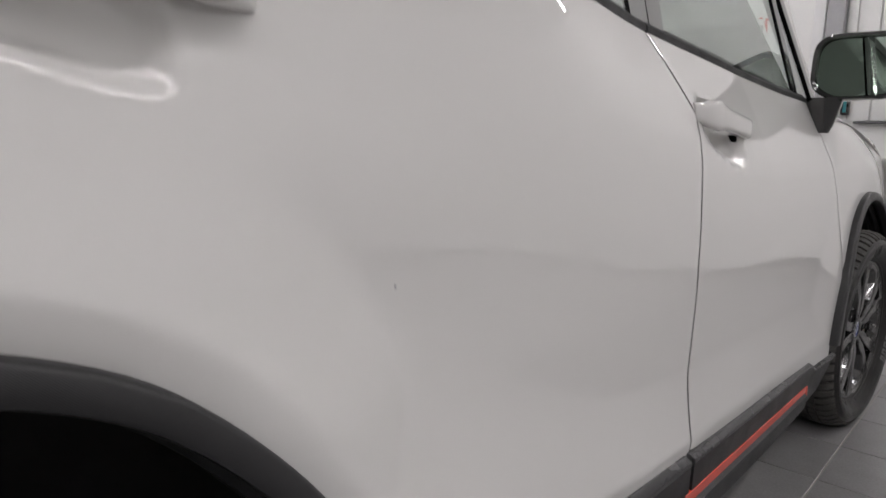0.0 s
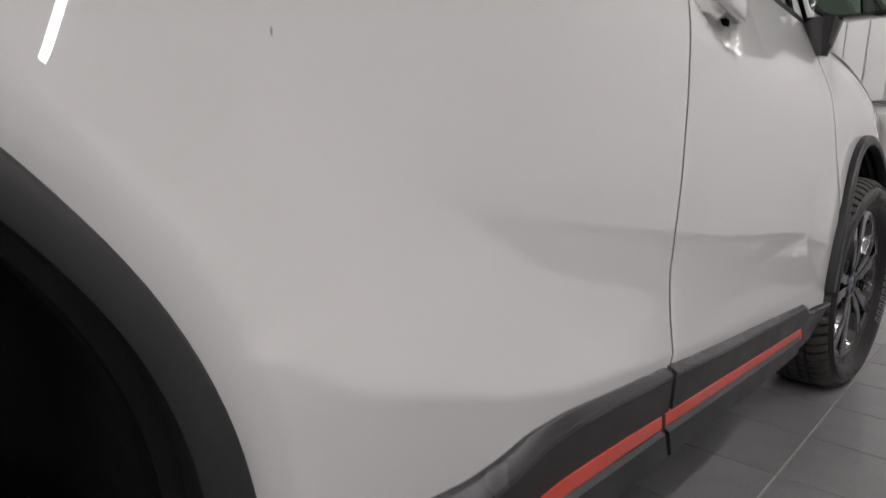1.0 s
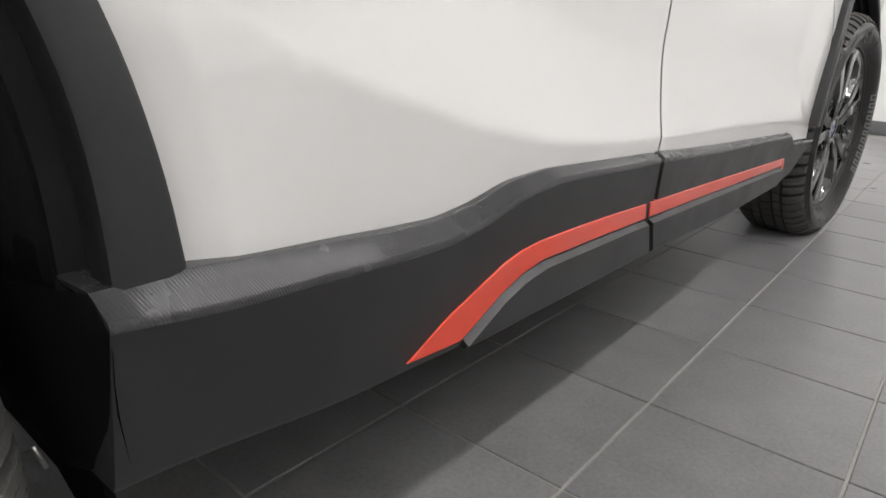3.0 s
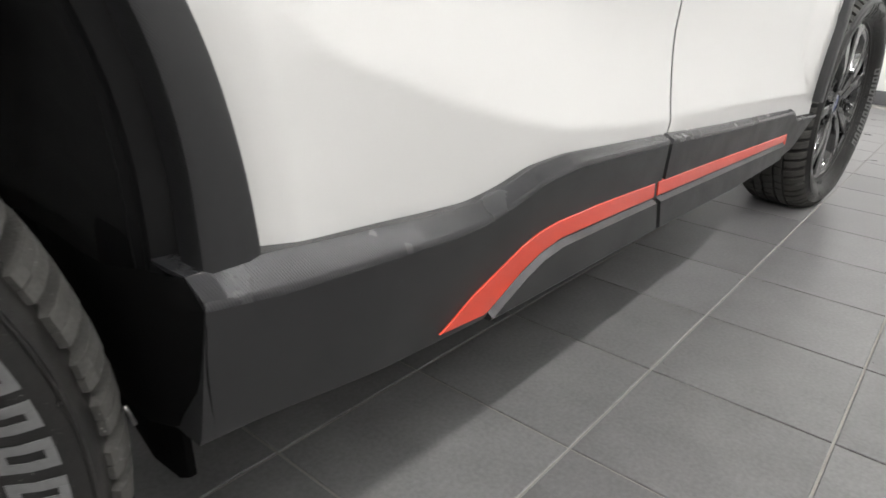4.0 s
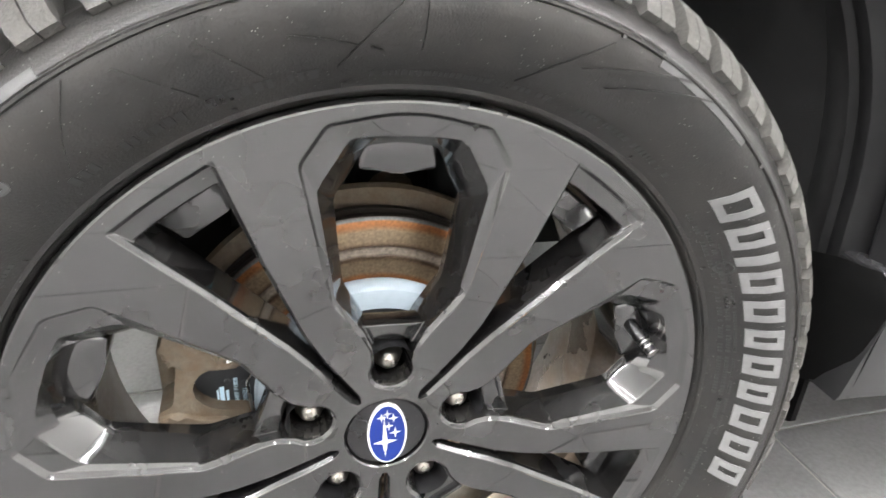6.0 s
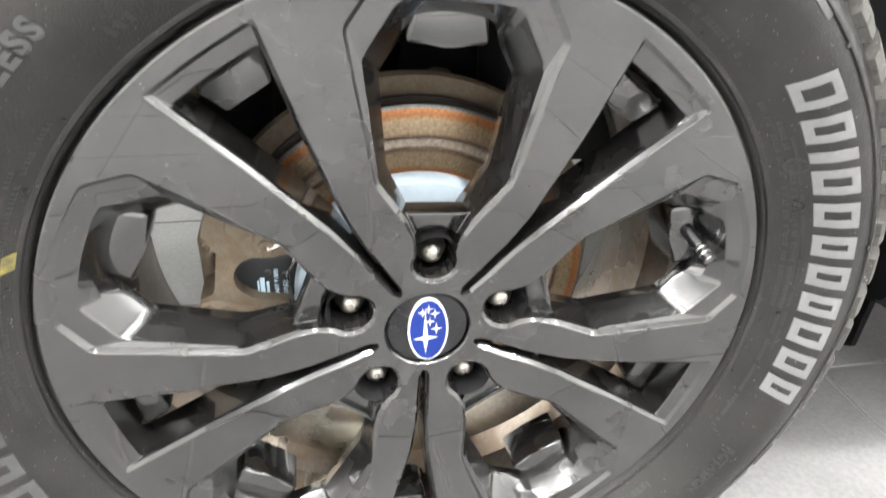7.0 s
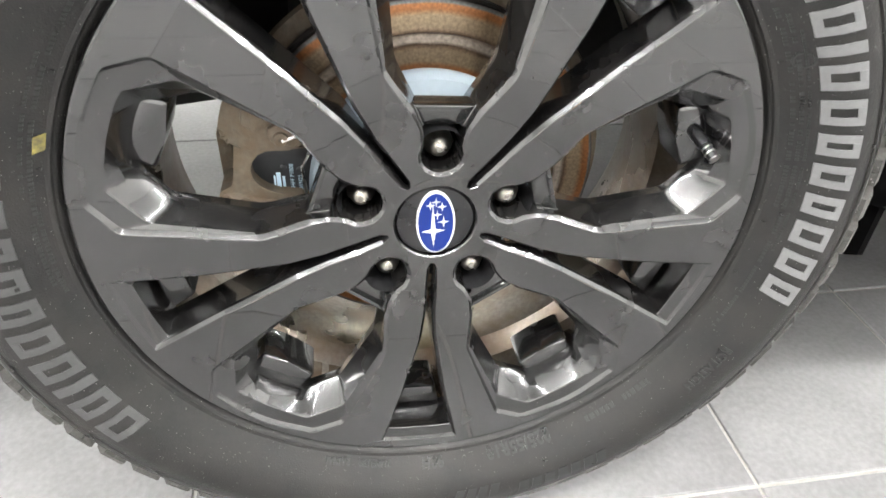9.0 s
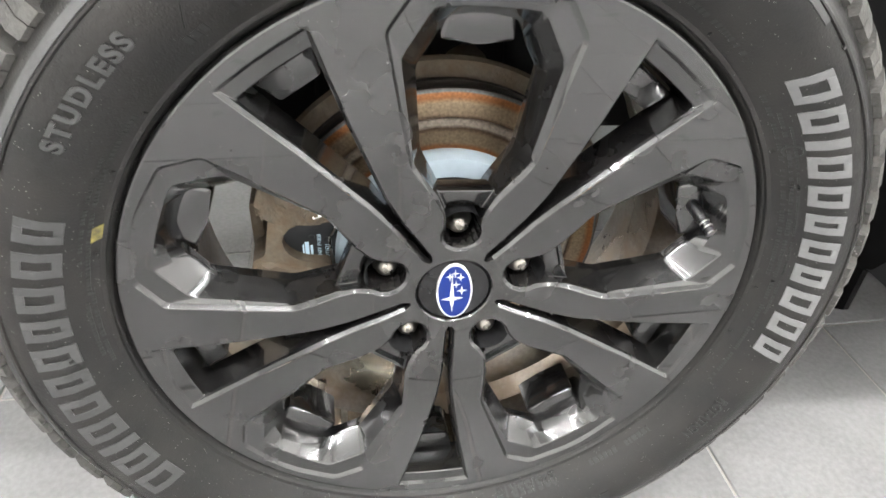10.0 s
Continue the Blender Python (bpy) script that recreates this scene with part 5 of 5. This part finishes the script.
def far_side():
    """The other side's skin, glass and wheels, plain."""
    bm = bmesh.new()
    rows = []
    for z in np.linspace(0.36, 1.10, 24):
        rows.append([(x, WIDE - side_y(x, z), z) for x in np.linspace(-0.86, 3.35, 90)])
    grid(bm, rows)
    gone = [f for f in bm.faces if any(math.hypot(f.calc_center_median().x - hx, f.calc_center_median().z - HUB) < 0.45 for hx in (0.0, BASE))]
    bmesh.ops.delete(bm, geom=gone, context="FACES")
    part("far_side_panel", bm, PAINT, CAR, "white far side of the car", sharp=60)
    bm = bmesh.new()
    grid(bm, [[(x, WIDE - 0.06 - 0.02 * k, 1.10 + 0.10 * k) for x in np.linspace(-0.80, 2.2 - 0.09 * k, 20)] for k in range(2)])
    part("far_sill", bm, PAINT, CAR)
    bm = bmesh.new()
    rows = [[(-0.72 + 2.80 * f - 0.35 * k * f + 0.06 * k * (1 - f), WIDE - 0.082 - 0.19 * k, 1.20 + 0.37 * k) for f in np.linspace(0, 1, 16)] for k in np.linspace(0, 1, 5)]
    grid(bm, rows)
    bmesh.ops.solidify(bm, geom=bm.faces[:], thickness=0.004)
    part("far_window", bm, GLASS, CAR, "clear greenish side glass of the far side")
    bm = bmesh.new()
    grid(bm, [[(x, WIDE - 0.04, z) for x in np.linspace(0.4, 2.25, 8)] for z in (0.27, 0.44)])
    part("far_sill_trim", bm, PLASTIC_TRIM, CAR, "black plastic sill trim of the far side")


def roof_and_ends():
    rows = []
    for f in np.linspace(0, 1, 21):
        x = -0.75 + 2.35 * f
        h = 1.66 - 0.10 * abs(2 * f - 1.15) ** 2.2
        rows.append([(x, 0.29 + (WIDE - 0.58) * g, h - 0.06 * abs(2 * g - 1) ** 2.5) for g in np.linspace(0, 1, 17)])
    bm = bmesh.new()
    grid(bm, rows)
    grid(bm, [[(p[0], p[1], p[2] - 0.03) for p in r] for r in rows])
    part("roof", bm, PAINT, CAR, "white roof", sharp=60)
    bm = bmesh.new()
    rows = []
    for f in np.linspace(0, 1, 15):
        x = 2.35 + 1.05 * f
        rows.append([(x, 0.10 + (WIDE - 0.20) * g, 1.09 - 0.16 * f ** 2 - 0.03 * abs(2 * g - 1) ** 2) for g in np.linspace(0, 1, 15)])
    grid(bm, rows)
    part("bonnet", bm, PAINT, CAR, "white bonnet", sharp=60)
    bm = bmesh.new()
    grid(bm, [[(3.36 + 0.10 * math.sin(math.pi * g) ** 0.5 - 0.03 * (k - 1) ** 2, 0.03 + (WIDE - 0.06) * g, 0.32 + 0.30 * k) for g in np.linspace(0, 1, 21)] for k in range(3)])
    part("front_bumper", bm, PAINT, CAR, "white front bumper", sharp=60)
    bm = bmesh.new()
    grid(bm, [[(-0.86 - 0.10 * math.sin(math.pi * g) ** 0.5 + 0.05 * max(0, k - 1), 0.03 + (WIDE - 0.06) * g, 0.50 + 0.25 * k) for g in np.linspace(0, 1, 21)] for k in range(4)])
    part("tailgate", bm, PAINT, CAR, "white tailgate and rear bumper", sharp=60)
    bm = bmesh.new()
    rows = [[(2.30 - 0.70 * f, 0.16 + 0.13 * f + (WIDE - 0.32 - 0.26 * f) * g, 1.07 + 0.55 * f) for g in np.linspace(0, 1, 9)] for f in np.linspace(0, 1, 6)]
    grid(bm, rows)
    bmesh.ops.solidify(bm, geom=bm.faces[:], thickness=0.004)
    part("windscreen", bm, GLASS, CAR, "clear windscreen")
    bm = bmesh.new()
    rows = [[(-0.84 + 0.10 * f, 0.14 + 0.15 * f + (WIDE - 0.28 - 0.30 * f) * g, 1.22 + 0.36 * f) for g in np.linspace(0, 1, 9)] for f in np.linspace(0, 1, 4)]
    grid(bm, rows)
    bmesh.ops.solidify(bm, geom=bm.faces[:], thickness=0.004)
    part("rear_window", bm, GLASS, CAR, "clear rear window")
    bm = bmesh.new()
    box(bm, (1.75, 0.24, 0.80), (2.24, WIDE - 0.24, 1.06), 0.05)
    part("dashboard", bm, INTERIOR, CAR, "dark grey dashboard")


far_side()
roof_and_ends()
copy_thing(WHEEL, Matrix.Translation((0, WIDE, HUB)) @ Matrix.Rotation(radians(180), 4, "Z"))
copy_thing(WHEEL, Matrix.Translation((BASE, WIDE, HUB)) @ Matrix.Rotation(radians(180), 4, "Z"))


# ---- fittings on the wall ahead ----
def wall_fittings():
    bm = bmesh.new()
    box(bm, (X1 - 0.10, 0.85, 0.0), (X1 - 0.002, 0.97, TOP), 0.01)
    tagged(part("column", bm, GREYPIPE), "grey steel column against the white wall", "column", kind="structure")
    bm = bmesh.new()
    box(bm, (X1 - 0.05, 0.99, 0.11), (X1 - 0.002, 1.07, TOP), 0.006)
    tagged(part("trim", bm, WHITEMETAL), "pale metal frame beside the column", "trim", kind="structure")
    for y in (0.40, 0.55, 0.70, 0.80):
        ob = thing("wall_panel", "tall white wall panel with narrow seams", "panel", group="wall panels")
        bm = bmesh.new()
        box(bm, (X1 - 0.022, y - 0.068 if y < 0.75 else y - 0.025, 1.14), (X1 - 0.002, y + 0.068 if y < 0.75 else y + 0.04, 3.1), 0.004)
        part("panel_board", bm, WALL, ob)
    ob = thing("wall_rail", "thin dark horizontal rail on the white wall", "rail")
    bm = bmesh.new()
    box(bm, (X1 - 0.06, 0.20, 1.118), (X1 - 0.002, 0.72, 1.134), 0.003)
    part("rail_bar", bm, SKIRT, ob)
    ob = thing("wall_sign", "small red tick on a grey bracket on the white wall", "sign")
    bm = bmesh.new()
    prism(bm, [(1.495, 1.955), (1.455, 1.945), (1.415, 1.835), (1.422, 1.930), (1.388, 1.925), (1.400, 1.950), (1.442, 1.955), (1.432, 1.905), (1.468, 1.968)], -0.006, 0.0)
    part("sign_mark", bm, RED, ob, "red tick shape", place=Matrix.Translation((X1 - 0.012, 0, 0)) @ Matrix.Rotation(radians(90), 4, "Z"))
    bm = bmesh.new()
    box(bm, (X1 - 0.03, 1.45, 1.84), (X1 - 0.002, 1.53, 1.90), 0.006)
    part("sign_bracket", bm, GREYPIPE, ob, "grey bracket")
    ob = thing("wall_box", "small black wall box with green light", "box")
    bm = bmesh.new()
    box(bm, (X1 - 0.06, 0.755, 1.18), (X1 - 0.0225, 0.815, 1.34), 0.006)
    part("box_body", bm, BLACKGLOSS, ob)
    bm = bmesh.new()
    box(bm, (X1 - 0.064, 0.775, 1.20), (X1 - 0.061, 0.797, 1.31))
    part("box_light", bm, TEAL, ob, "green strip on the box")


wall_fittings()


# ---- floor tiles ----
def lay_tiles():
    g = 0.0022
    bm = bmesh.new()
    box(bm, (-SIDE / 2 + g, -SIDE / 2 + g, -0.012), (SIDE / 2 - g, SIDE / 2 - g, 0.0))
    top = [e for e in bm.edges if all(v.co.z > -0.001 for v in e.verts)]
    bmesh.ops.bevel(bm, geom=top, offset=0.0012, segments=1, affect="EDGES")
    mesh = mesh_of("floor_tile", bm, TILE)
    rest_v, rest_f = [], []
    nx0, nx1 = int((X0 - TILE_X) / SIDE) - 1, int((X1 - TILE_X) / SIDE) + 1
    ny0, ny1 = int((Y0 - TILE_Y) / SIDE) - 1, int((Y1 - TILE_Y) / SIDE) + 1
    for i in range(nx0, nx1 + 1):
        for j in range(ny0, ny1 + 1):
            x, y = TILE_X + SIDE * (i + 0.5), TILE_Y + SIDE * (j + 0.5)
            if not (X0 < x - 0.15 and x + 0.15 < X1 and Y0 < y - 0.15 and y + 0.15 < Y1):
                continue
            if -1.5 < x < 3.4 and -1.0 < y < 1.76:
                t = new("floor_tile", mesh)
                t.parent = FLOOR
                t.matrix_basis = Matrix.Translation((x, y, 0)) @ Matrix.Rotation(radians(90 * ((i * 7 + j * 3) % 4)), 4, "Z")
            else:
                n = len(rest_v)
                h = SIDE / 2 - g
                rest_v += [(x - h, y - h, 0), (x + h, y - h, 0), (x + h, y + h, 0), (x - h, y + h, 0), (x - h, y - h, -0.004), (x + h, y - h, -0.004), (x + h, y + h, -0.004), (x - h, y + h, -0.004)]
                rest_f += [(n, n + 1, n + 2, n + 3), (n, n + 4, n + 5, n + 1), (n + 1, n + 5, n + 6, n + 2), (n + 2, n + 6, n + 7, n + 3), (n + 3, n + 7, n + 4, n)]
    far = bpy.data.meshes.new("far_tiles")
    far.from_pydata(rest_v, [], rest_f)
    far.materials.append(TILE)
    ob = new("far_tiles", far)
    ob.parent = FLOOR
    tagged(ob, "grey porcelain tiles further off", kind="stuff")


lay_tiles()
